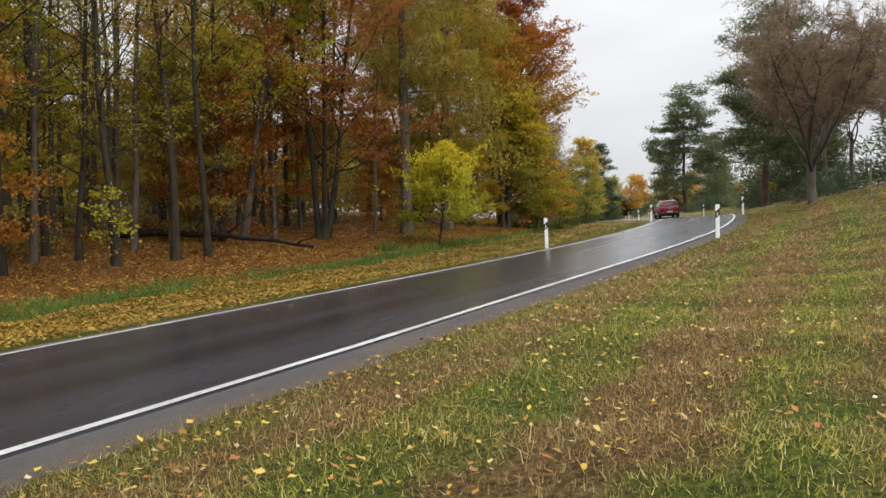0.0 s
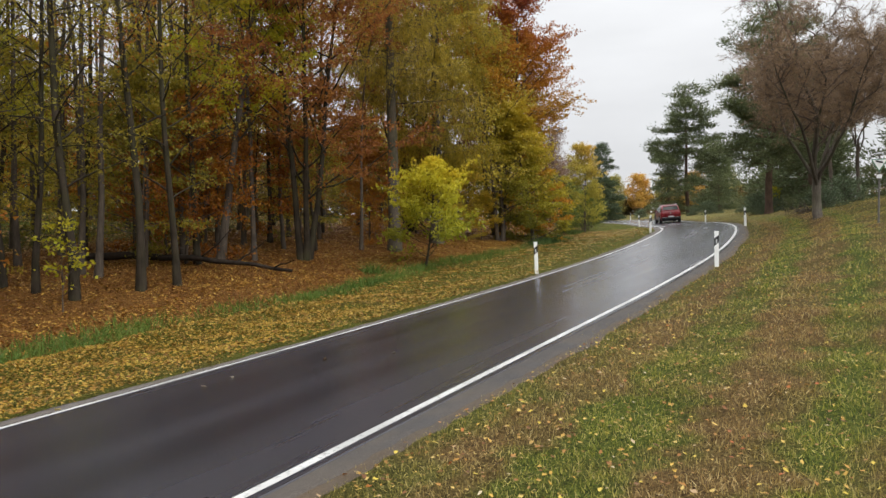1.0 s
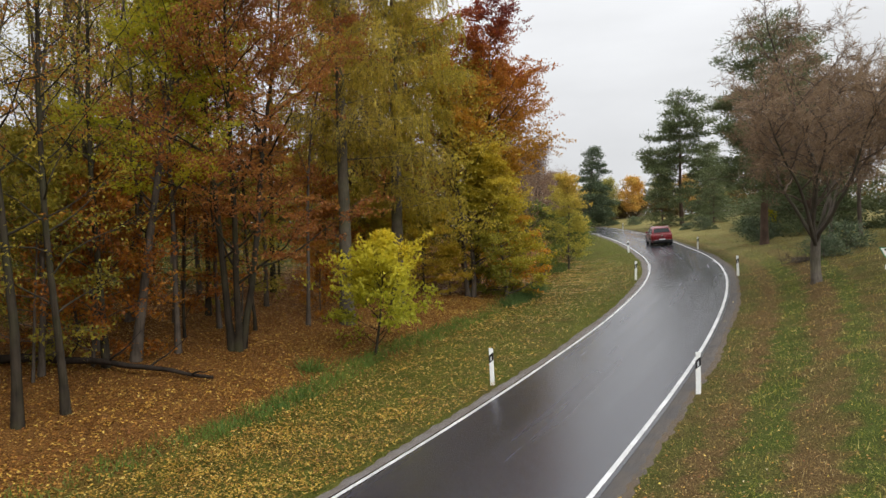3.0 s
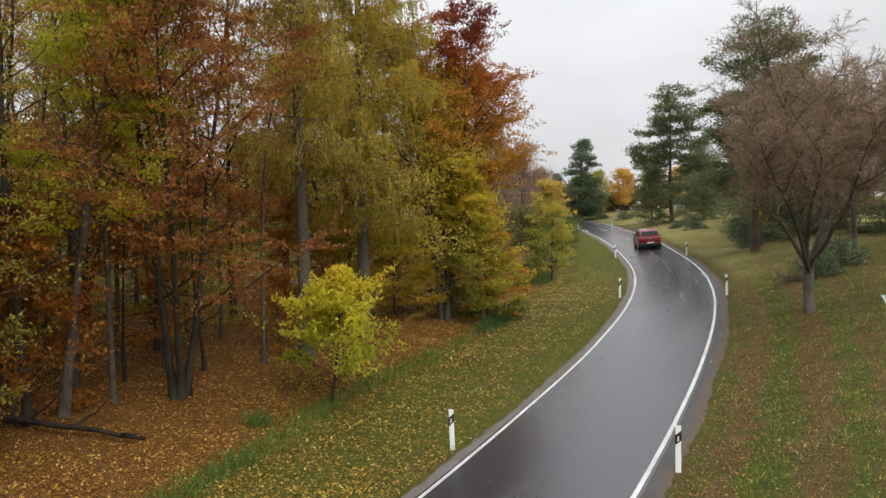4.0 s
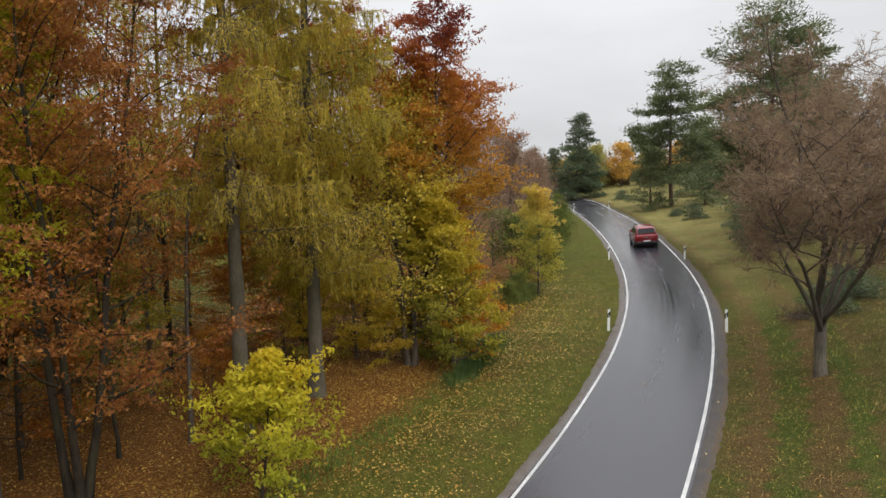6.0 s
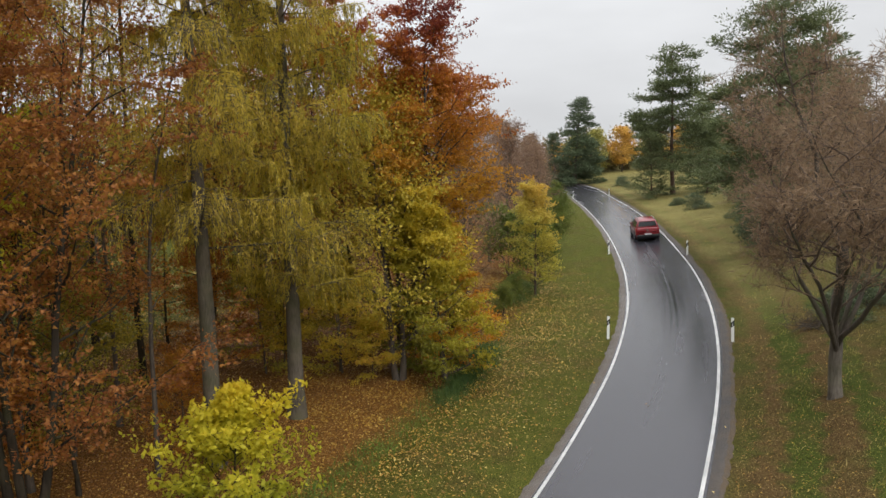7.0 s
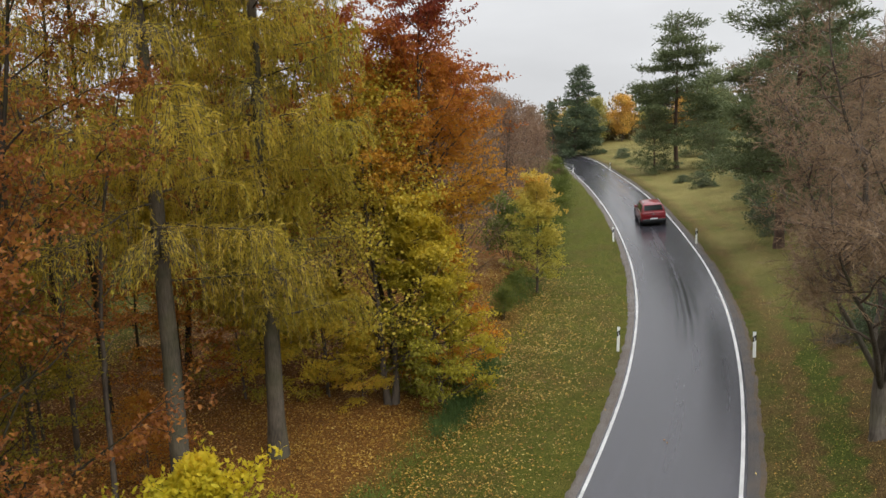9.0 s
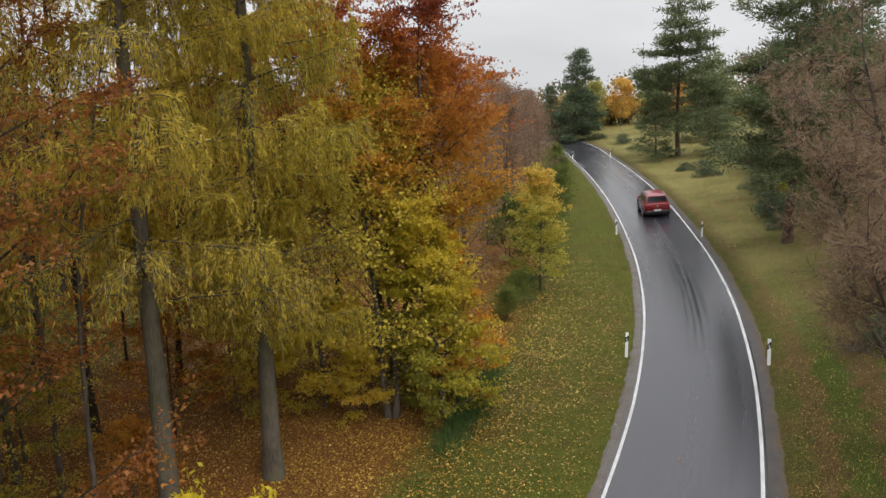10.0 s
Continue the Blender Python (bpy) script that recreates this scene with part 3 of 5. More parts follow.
# ---- trees ----
def tube(pts, radii, sides):
    """Tapered tube round a line of points: points, quads."""
    pts, radii = np.asarray(pts, float), np.asarray(radii, float)
    t = np.gradient(pts, axis=0)
    t /= np.linalg.norm(t, axis=1)[:, None] + 1e-9
    ref = np.where(np.abs(t[:, 2:3]) > 0.9, np.array([[1.0, 0, 0]]), np.array([[0, 0, 1.0]]))
    u = np.cross(t, ref)
    u /= np.linalg.norm(u, axis=1)[:, None] + 1e-9
    w = np.cross(t, u)
    a = np.arange(sides) * 2 * np.pi / sides
    ring = np.cos(a)[None, :, None] * u[:, None] + np.sin(a)[None, :, None] * w[:, None]
    V = (pts[:, None] + ring * radii[:, None, None]).reshape(-1, 3)
    n = len(pts)
    j = np.arange(sides)
    i = np.arange(n - 1)[:, None] * sides
    F = np.stack([i + j, i + (j + 1) % sides, i + sides + (j + 1) % sides, i + sides + j], -1).reshape(-1, 4)
    return V, F


def join(tubes):
    V, F, k = [], [], 0
    for v, f in tubes:
        V.append(v)
        F.append(f + k)
        k += len(v)
    return np.concatenate(V), np.concatenate(F)


def wander(rng, start, way, length, n, bend=0.15, lift=0.0):
    """A crooked line from start along way."""
    way = np.asarray(way, float)
    way = way / np.linalg.norm(way)
    pts = [np.asarray(start, float)]
    step = length / n
    for _ in range(n):
        way = way + rng.normal(0, bend, 3) + np.array([0, 0, lift])
        way /= np.linalg.norm(way)
        pts.append(pts[-1] + way * step)
    return np.array(pts)


def leaf_mesh(name, rng, at, size, flat=0.5, along=None, ratio=0.6, corners=3):
    """Many small pointed leaves, one four-cornered blade each, folded a little."""
    n = len(at)
    if along is None:
        along = rng.normal(0, 1, (n, 3))
    a = along + rng.normal(0, 0.15, (n, 3))
    a /= np.linalg.norm(a, axis=1)[:, None] + 1e-9
    up = rng.normal(0, 1, (n, 3)) * (1 - flat) + np.array([0, 0, 1.0]) * flat
    b = np.cross(a, up)
    b /= np.linalg.norm(b, axis=1)[:, None] + 1e-9
    c = np.cross(a, b)
    s = (size * rng.uniform(0.65, 1.3, n))[:, None]
    if corners == 3:
        tip = a * s * 1.1
        V = np.stack([at - b * s * ratio * 0.5 + c * s * 0.06, at + b * s * ratio * 0.62 + a * s * 0.2, at + tip], 1).reshape(-1, 3)
        return mesh_from(name, V, np.arange(3 * n).reshape(-1, 3))
    tip, mid = a * s, a * s * 0.45
    V = np.stack([at, at + mid + b * s * ratio * 0.5 + c * s * 0.08, at + tip, at + mid - b * s * ratio * 0.5 + c * s * 0.08], 1).reshape(-1, 3)
    F = np.arange(4 * n).reshape(-1, 4)
    return mesh_from(name, V, F)


def broadleaf(seed, height, bare, radius, girth, limbs, leaves, size, bark, foliage, label, category="tree", upright=0.6, bend=0.13, trunks=1, twigs=7, fill=0.5, lean=(0, 0), clump=0.28, name="tree", top=1.0, twig_bark=None, corners=3, shape=0.62, reach=0.5, fork=(0.08, 0.2), layer=0.0, sides=9):
    """A deciduous tree: trunk, limbs with twigs, and a crown of separate leaves set on the twigs."""
    rng = np.random.default_rng(seed)
    root = new(name)
    stems, limb_tubes, twig_pts, twig_dirs = [], [], [], []
    for k in range(trunks):
        a = rng.uniform(0, 6.28)
        out = 0.0 if trunks == 1 else rng.uniform(*fork)
        hk = height * (1.0 if k == 0 else rng.uniform(0.72, 0.95))
        way = np.array([math.cos(a) * out + lean[0], math.sin(a) * out + lean[1], 1.0])
        base = np.array([math.cos(a), math.sin(a), 0]) * girth * (0.0 if trunks == 1 else 0.9)
        line = wander(rng, base + np.array([0, 0, -0.25]), way, hk, 14, 0.035, 0.02)
        t = np.linspace(0, 1, 15)
        r = girth * (1 - 0.9 * t) * (0.8 if trunks > 1 else 1.0)
        r[0] *= 1.5
        r[1] *= 1.08
        stems.append(tube(line, r, sides))
        nl = max(4, limbs // trunks)
        for i in range(nl):
            f = bare + (1 - bare) * ((i + rng.uniform(0, 0.9)) / nl) ** 0.8
            f = min(f, 0.98)
            p = np.array([np.interp(f, t, line[:, c]) for c in range(3)])
            az = i * 2.4 + rng.uniform(-0.5, 0.5)
            g = (f - bare) / (1 - bare)
            length = radius * (0.55 + 0.6 * math.sin(math.pi * min(1, g * 0.85 + 0.18))) * (1 - 0.45 * g * top) * rng.uniform(0.75, 1.15)
            way = np.array([math.cos(az), math.sin(az), upright * rng.uniform(0.5, 1.4) + 0.5 * g])
            limb = wander(rng, p, way, length, 7, bend, 0.03)
            rl = max(0.012, girth * 0.36 * (1 - 0.75 * f)) * np.linspace(1, 0.12, 8)
            limb_tubes.append(tube(limb, rl, 5))
            for j in range(twigs):
                q = rng.uniform(0.25, 1.0)
                p2 = np.array([np.interp(q, np.linspace(0, 1, 8), limb[:, c]) for c in range(3)])
                dirn = limb[-1] - limb[0]
                w2 = dirn / np.linalg.norm(dirn) + rng.normal(0, 0.75, 3)
                w2[2] = (w2[2] + 0.1) * (1 - layer)
                tw = wander(rng, p2, w2, length * rng.uniform(0.45 * reach, reach), 4, 0.2, 0.0)
                limb_tubes.append(tube(tw[::2], np.linspace(max(0.006, rl[0] * 0.22), 0.004, 3), 3))
                twig_pts.append(tw)
    V, F = join(stems)
    mesh_part("trunk", smooth(mesh_from("trunk", V, F)), bark, root)
    V, F = join(limb_tubes)
    mesh_part("branchwork", smooth(mesh_from("branchwork", V, F)), twig_bark or bark, root)
    if leaves:
        tw = np.array(twig_pts)
        pick = rng.integers(0, len(tw), leaves)
        seg = rng.uniform(0.2, 4.0, leaves)
        i0 = np.minimum(seg.astype(int), 3)
        fr = (seg - i0)[:, None]
        at = tw[pick, i0] * (1 - fr) + tw[pick, i0 + 1] * fr
        if layer:                                   # leaves lie in flat sprays on both sides of the twig
            way = tw[pick, i0 + 1] - tw[pick, i0]
            side = np.stack([-way[:, 1], way[:, 0], 0 * way[:, 0]], 1)
            side /= np.linalg.norm(side, axis=1)[:, None] + 1e-6
            at = at + side * rng.normal(0, clump, (leaves, 1)) + rng.normal(0, 1, (leaves, 3)) * np.array([0.05, 0.05, 0.045])
            at[:, 2] -= rng.uniform(0, 0.05, leaves)
        else:
            at = at + rng.normal(0, clump, (leaves, 3)) * np.array([1, 1, 0.55])
        mesh_part("crown", leaf_mesh("crown", rng, at, size, fill, None, shape, corners), foliage, root)
    return tagged(root, label, category)


def larch(seed, height, girth, radius, bare, leaves, label, dead=()):
    """A larch: straight trunk, long level boughs that dip and rise again, and thin needle strands hanging from them. dead: heights and turns of bare dark boughs."""
    rng = np.random.default_rng(seed)
    root = new("larch_tree")
    t = np.linspace(0, 1, 16)
    line = wander(rng, (0, 0, -0.3), (0.0, 0.0, 1), height, 15, 0.012, 0.02)
    r = girth * (1 - 0.93 * t)
    r[0] *= 1.35
    mesh_part("trunk", smooth(mesh_from("trunk", *tube(line, r, 12))), B_LARCH, root)
    tubes, at, along = [], [], []

    def bough(f, az, length, rise):
        p = np.array([np.interp(f, t, line[:, c]) for c in range(3)])
        limb = wander(rng, p, (math.cos(az), math.sin(az), rise), length, 9, 0.06, -0.035)
        q = np.linspace(0, 1, 10)
        limb[:, 2] += length * 0.16 * q ** 3
        tubes.append(tube(limb, girth * 0.16 * (1 - 0.7 * f) * np.linspace(1, 0.1, 10), 5))
        return limb

    n = 74
    for i in range(n):
        f = bare + (0.985 - bare) * ((i + rng.uniform(0, 0.8)) / n) ** 0.92
        az = i * 2.4 + rng.uniform(-0.45, 0.45)
        g = (f - bare) / (1 - bare)
        length = radius * (1 - 0.6 * g) * rng.choice([0.5, 0.75, 0.9, 1.0, 1.12]) * (0.8 + 0.2 * min(1, g * 6))
        limb = bough(f, az, length, rng.uniform(-0.08, 0.3) + 0.25 * g)
        full = rng.choice([0.4, 0.8, 1.0, 1.3])                  # some boughs are thin, some thick with needles
        k = max(10, int(13 * length))
        for j in range(k):
            q = 0.05 + 0.95 * ((j + rng.uniform(0, 1)) / k) ** 0.9
            p2 = np.array([np.interp(q, np.linspace(0, 1, 10), limb[:, c]) for c in range(3)])
            sgn = 1 if j % 2 else -1
            out = np.array([-math.sin(az), math.cos(az), 0]) * sgn * rng.uniform(0.5, 1.1) + np.array([math.cos(az), math.sin(az), 0]) * rng.uniform(0.2, 0.9)
            span = rng.uniform(0.35, 1.0) * (0.5 + 0.5 * math.sin(math.pi * min(1, q * 0.9))) * min(1.3, 0.4 + length * 0.22)
            shoot = wander(rng, p2, out + np.array([0, 0, rng.uniform(0.0, 0.5)]), span, 4, 0.12, -0.16)
            lines = [shoot]
            for _ in range(2):
                lines.append(wander(rng, shoot[rng.integers(1, 5)], out * 0.35 + np.array([0, 0, -0.8]), rng.uniform(0.3, 0.9), 4, 0.1, -0.3))
            for line2 in lines:
                tubes.append(tube(line2[::2], np.linspace(0.008, 0.003, 3), 3))
                m = max(5, int(full * leaves / n / k / 3 * (0.5 + 1.0 * (1 - g))))
                s = rng.uniform(0, 4, m)
                i0 = np.minimum(s.astype(int), 3)
                fr = (s - i0)[:, None]
                d = line2[i0 + 1] - line2[i0]
                at.append(line2[i0] * (1 - fr) + line2[i0 + 1] * fr + rng.normal(0, 0.016, (m, 3)))
                along.append(d / np.linalg.norm(d, axis=1)[:, None] + rng.normal(0, 0.38, (m, 3)))
    mesh_part("branchwork", smooth(mesh_from("branchwork", *join(tubes))), B_LARCH, root)
    for f, turn, length in dead:
        tubes = []
        limb = bough(f, math.radians(turn), length, 0.32)
        for j in range(12):
            p2 = limb[rng.integers(2, 10)]
            tubes.append(tube(wander(rng, p2, limb[-1] - limb[0] + rng.normal(0, 1.6, 3), rng.uniform(0.3, 1.0), 3, 0.15, 0), np.linspace(0.012, 0.004, 4), 3))
        mesh_part("dead_bough", smooth(mesh_from("dead_bough", *join(tubes))), B_PINE, root, "bare dark bough")
    at, along = np.concatenate(at), np.concatenate(along)
    mesh_part("crown", leaf_mesh("crown", rng, at, 0.125, 0.2, along, 0.22), L_LARCH, root)
    return tagged(root, label, "larch")


def conifer(seed, height, girth, radius, bare, leaves, label, foliage, bark, open_crown=0.0, name="pine_tree", size=0.16, category="pine", drop=0.05, limbs=46, broad=0.4, lean=0.02, tuft=0.3):
    """A pine or fir: limbs that fork towards their ends and carry separate cushions of needles. open_crown: from a fir's cone (0) to a pine's loose rounded pads (1)."""
    rng = np.random.default_rng(seed)
    root = new(name)
    t = np.linspace(0, 1, 16)
    line = wander(rng, (0, 0, -0.3), (lean, 0.0, 1), height, 15, 0.012 + 0.02 * open_crown, 0.02)
    r = girth * (1 - 0.93 * t)
    r[0] *= 1.3
    mesh_part("trunk", smooth(mesh_from("trunk", *tube(line, r, 9))), bark, root)
    tubes, hearts, ways, weights = [], [], [], []
    for i in range(limbs):
        f = bare + (0.995 - bare) * (i + rng.uniform(0, 0.9)) / limbs
        p = np.array([np.interp(f, t, line[:, c]) for c in range(3)])
        az = i * 2.4 + rng.uniform(-0.7, 0.7)
        g = (f - bare) / (1 - bare)
        shape = (1 - g) * (1 - open_crown) + open_crown * math.sqrt(max(0.03, 1 - (1.5 * g - 0.55) ** 2 / 1.1))
        length = max(0.3, radius * shape * rng.uniform(0.55 - 0.2 * open_crown, 1.12))
        limb = wander(rng, p, (math.cos(az), math.sin(az), -drop + 0.6 * open_crown * rng.uniform(-0.15, 0.9) + 0.6 * g), length, 6, 0.08 + 0.09 * open_crown, -0.01)
        tubes.append(tube(limb, max(0.015, girth * 0.24 * (1 - 0.75 * f)) * np.linspace(1, 0.15, 7), 4))
        k = max(3, int((2.2 + 1.6 * open_crown) * length))
        for j in range(k):
            q = 1.0 if j == 0 else rng.uniform(0.3 + 0.15 * open_crown, 1.0)
            p2 = np.array([np.interp(q, np.linspace(0, 1, 7), limb[:, c]) for c in range(3)])
            w2 = np.array([math.cos(az), math.sin(az), 0.1 + 0.25 * open_crown]) + rng.normal(0, 0.75, 3) * np.array([1, 1, 0.3])
            w2 /= np.linalg.norm(w2)
            tw = wander(rng, p2, w2, 0.2 + length * rng.uniform(0.08, 0.22), 2, 0.12, 0.03)
            tubes.append(tube(tw, np.linspace(0.016, 0.006, 3), 3))
            hearts += [tw[1], tw[2]]
            ways += [w2, w2]
            weights += [0.7 * (0.5 + length / radius), 0.5 + length / radius]
    mesh_part("branchwork", smooth(mesh_from("branchwork", *join(tubes))), bark, root)
    hearts, ways, weights = np.array(hearts), np.array(ways), np.array(weights)
    pick = rng.choice(len(hearts), leaves, p=weights / weights.sum())
    off = rng.normal(0, 1, (leaves, 3)) * np.array([1.0, 1.0, broad])
    off /= np.maximum(1.0, np.linalg.norm(off, axis=1) / 1.7)[:, None]
    scale = tuft * rng.uniform(0.7, 1.35, len(hearts))[pick][:, None]
    along = off * 0.8 + ways[pick] * 0.5 + np.array([0, 0, 0.35]) + rng.normal(0, 0.35, (leaves, 3))
    mesh_part("crown", leaf_mesh("crown", rng, hearts[pick] + off * scale, size, 0.3, along, 0.34), foliage, root)
    return tagged(root, label, category)


def spreading_tree(seed, fork_height, height, girth, mains, subs, slivers, bark, twig_bark, foliage, label, name="oak_tree", spread=0.75, limb_bark=None, low=0.1):
    """An old open-grown tree: a short trunk that forks into crooked rising limbs, with boughs, twigs and a haze of fine shoots."""
    rng = np.random.default_rng(seed)
    root = new(name)
    trunk = wander(rng, (0, 0, -0.3), (0.03, 0, 1), fork_height + 0.3, 5, 0.04, 0.02)
    mesh_part("trunk", smooth(mesh_from("trunk", *tube(trunk, girth * np.array([1.6, 1.08, 0.98, 0.94, 0.96, 0.9]), 11))), bark, root)
    twig_tubes, tips = [], []

    def along_line(line, q):
        return np.array([np.interp(q, np.linspace(0, 1, len(line)), line[:, c]) for c in range(3)])

    def dress(limb, first, count, reach, az):
        """Boughs with twigs along the outer part of a limb."""
        for j in range(count):
            q = first + (1 - first) * (j + rng.uniform(0, 0.95)) / count
            a2 = rng.uniform(0, 6.283)
            w = np.array([math.cos(a2) + 0.4 * math.cos(az), math.sin(a2) + 0.4 * math.sin(az), rng.uniform(-0.2, 0.75) + low])
            bough = wander(rng, along_line(limb, q), w, reach * rng.uniform(0.6, 1.1) * (1.2 - 0.5 * q), 6, 0.2, 0.02)
            twig_tubes.append(tube(bough, (0.03 - 0.014 * q) * np.linspace(1, 0.2, 7), 4))
            for k in range(9):
                tw = wander(rng, along_line(bough, rng.uniform(0.2, 1.0)), bough[-1] - bough[0] + rng.normal(0, 0.8, 3), rng.uniform(0.35, 0.95), 4, 0.2, 0.0)
                twig_tubes.append(tube(tw[::2], np.linspace(0.008, 0.003, 3), 3))
                tips.append(tw)
    for i in range(mains):
        az = i * 6.283 / mains + rng.uniform(-0.4, 0.4)
        out = spread * (0.15 if i == 0 else rng.uniform(0.5, 1.0))
        length = (height - fork_height) * (1.0 if i == 0 else rng.uniform(0.7, 0.92))
        start = trunk[-1] - np.array([0, 0, rng.uniform(0.0, 0.4)])
        main = wander(rng, start, (math.cos(az) * out, math.sin(az) * out, 1.0), length, 14, 0.15, 0.035)
        mesh_part("limb", smooth(mesh_from("limb", *tube(main, girth * (0.62 if i == 0 else 0.44) * np.linspace(1, 0.08, 15), 7))), limb_bark or bark, root)
        dress(main, 0.55, 7, 1.5, az)
        for j in range(subs):
            q = low + (0.85 - low) * (j + rng.uniform(0, 0.9)) / subs
            a2 = az + rng.uniform(-1.5, 1.5) if i else j * 2.4
            limb = wander(rng, along_line(main, q), (math.cos(a2), math.sin(a2), rng.uniform(0.05, 0.8) + 2.0 * low), length * rng.uniform(0.24, 0.4) * (1.1 - 0.5 * q), 9, 0.2, 0.02)
            twig_tubes.append(tube(limb, girth * 0.24 * (1 - 0.55 * q) * np.linspace(1, 0.12, 10), 5))
            dress(limb, 0.25, 6, 1.15, a2)
    mesh_part("twigwork", smooth(mesh_from("twigwork", *join(twig_tubes))), twig_bark, root)
    tips = np.array(tips)
    pick, seg = rng.integers(0, len(tips), slivers), rng.uniform(0.3, 4.0, slivers)
    i0 = np.minimum(seg.astype(int), 3)
    fr = (seg - i0)[:, None]
    at = tips[pick, i0] * (1 - fr) + tips[pick, i0 + 1] * fr
    way = tips[pick, i0 + 1] - tips[pick, i0]
    way = way / np.linalg.norm(way, axis=1)[:, None] + rng.normal(0, 0.8, (slivers, 3))
    mesh_part("crown", leaf_mesh("crown", rng, at, 0.24, 0.2, way, 0.06), foliage, root)
    return tagged(root, label, "tree")


def plant(ob, x, y, turn=0.0, sink=0.05):
    ob.matrix_world = pose(x, y, float(ground_z(x, y)) - sink, 0, 0, turn)
    return ob


def copies(ob, spots, group="", sink=0.08):
    """More trees like ob: x, y, turn, scale."""
    if group:
        tagged(ob, group=group)
    for x, y, turn, size in spots:
        m = pose(x, y, float(ground_z(x, y)) - sink, 0, 0, turn) @ Matrix.Diagonal((size, size, size * (0.94 + 0.12 * ((x * 7.3 + y * 3.1) % 1)), 1))
        copy_thing(ob, m)


# ---- roadside posts ----
def delineator(mirror=False):
    """White marker post with a slanted black band and a reflector, on a triangular foot."""
    root = new("delineator_post")
    bm = bmesh.new()
    prof = [(-0.06, -0.05), (0.06, -0.05), (0.035, 0.055), (-0.035, 0.055)]
    low = [bm.verts.new((x, y, -0.15)) for x, y in prof]
    mid = [bm.verts.new((x, y, 0.98)) for x, y in prof]
    top = [bm.verts.new((x, y, 0.94 + (0.09 if y < 0 else 0.02))) for x, y in prof]
    for a, b in ((low, mid), (mid, top)):
        for i in range(4):
            bm.faces.new((a[i], a[(i + 1) % 4], b[(i + 1) % 4], b[i]))
    bm.faces.new(top)
    bmesh.ops.bevel(bm, geom=[e for e in bm.edges if abs(e.verts[0].co.z - e.verts[1].co.z) > 0.3], offset=0.008, segments=2, affect="EDGES")
    part("post", bm, M_POST, root)
    bm = bmesh.new()
    prof = [(-0.063, -0.0535), (0.063, -0.0535), (0.0375, 0.0585), (-0.0375, 0.0585)]
    sl = 0.05
    lo = [bm.verts.new((x, y, 0.66 + sl * x / 0.06)) for x, y in prof]
    hi = [bm.verts.new((x, y, 0.87 + sl * x / 0.06)) for x, y in prof]
    for i in range(4):
        bm.faces.new((lo[i], lo[(i + 1) % 4], hi[(i + 1) % 4], hi[i]))
    bm.faces.new(lo[::-1])
    bm.faces.new(hi)
    part("black_band", bm, M_BLACK, root, "slanted black band")
    bm = bmesh.new()
    for v in box(bm, (-0.018, -0.0605, 0.69), (0.018, -0.0525, 0.8)):
        v.co.z += sl * v.co.x / 0.06
    part("reflector", bm, M_REFLECT, root, "grey reflector")
    return tagged(root, "white roadside marker post with slanted black band", "marker post", "marker posts along the road")


post = delineator()
POSTS = [(3.18, 22.82, 20), (7.89, 20.22, 20), (16.65, 40.27, 22), (12.05, 42.36, 22), (21.64, 61.13, 12), (17.09, 64.48, 12), (26.53, 106.25, 8), (27.4, 133.4, -10), (22.3, 108.0, 8)]
for k, (x, y, turn) in enumerate(POSTS):
    m = pose(x, y, float(ground_z(x, y)) - 0.03, (k * 37 % 5 - 2) * 0.7, (k * 53 % 5 - 2) * 0.8, -turn)
    if k == 0:
        post.matrix_world = m
    else:
        copy_thing(post, m)

# ---- forest on the left ----
LARCH = "tall larch with golden drooping needles at the forest edge"
plant(larch(11, 24.0, 0.27, 4.3, 0.27, 155000, LARCH, [(0.66, 165, 4.6), (0.72, 195, 4.4), (0.61, 140, 3.6), (0.55, 205, 3.4)]), -1.85, 31.5, 0)
plant(larch(12, 23.0, 0.28, 3.8, 0.19, 140000, LARCH, [(0.58, 300, 3.6)]), -0.05, 34.7, 0)
plant(broadleaf(24, 4.4, 0.1, 3.4, 0.05, 38, 8200, 0.155, B_GREY, L_BUSH, "small young tree with bright yellow-green autumn leaves", name="young_tree", upright=0.35, twigs=7, clump=0.16, top=2.15, corners=4, reach=0.42, bend=0.16, layer=0.55, shape=0.5, lean=(0.22, 0.0)), -0.5, 27.45, 0)
plant(broadleaf(31, 13.8, 0.4, 3.7, 0.21, 116, 80000, 0.115, B_DARK, L_RED, "beech with dark red and orange autumn leaves", name="beech_tree", upright=0.5, twigs=15, top=0.45, clump=0.2, trunks=4, reach=0.42, fork=(0.06, 0.14), layer=0.6, sides=7), 3.4, 42.0, 0)
plant(broadleaf(32, 12.2, 0.1, 3.1, 0.15, 60, 14500, 0.115, B_DARK, L_DOTS, "tree with sparse small yellow leaves at the forest edge", name="hornbeam_tree", upright=0.55, twigs=9, clump=0.3, corners=4, shape=0.8, trunks=2), 3.2, 38.2, 0)
plant(broadleaf(33, 7.4, 0.03, 2.3, 0.12, 64, 33000, 0.11, B_DARK, L_MAPLE, "yellow-green maple with level branches down to the ground", name="maple_tree", upright=0.04, twigs=10, layer=0.75, clump=0.2, top=0.9), 4.9, 38.6, 0)
plant(broadleaf(34, 5.8, 0.03, 1.6, 0.1, 46, 17000, 0.11, B_DARK, L_AMBER, "orange and yellow young beech with low level branches", name="beech_tree", upright=0.04, twigs=9, clump=0.18, layer=0.75), 5.25, 39.9, 0)
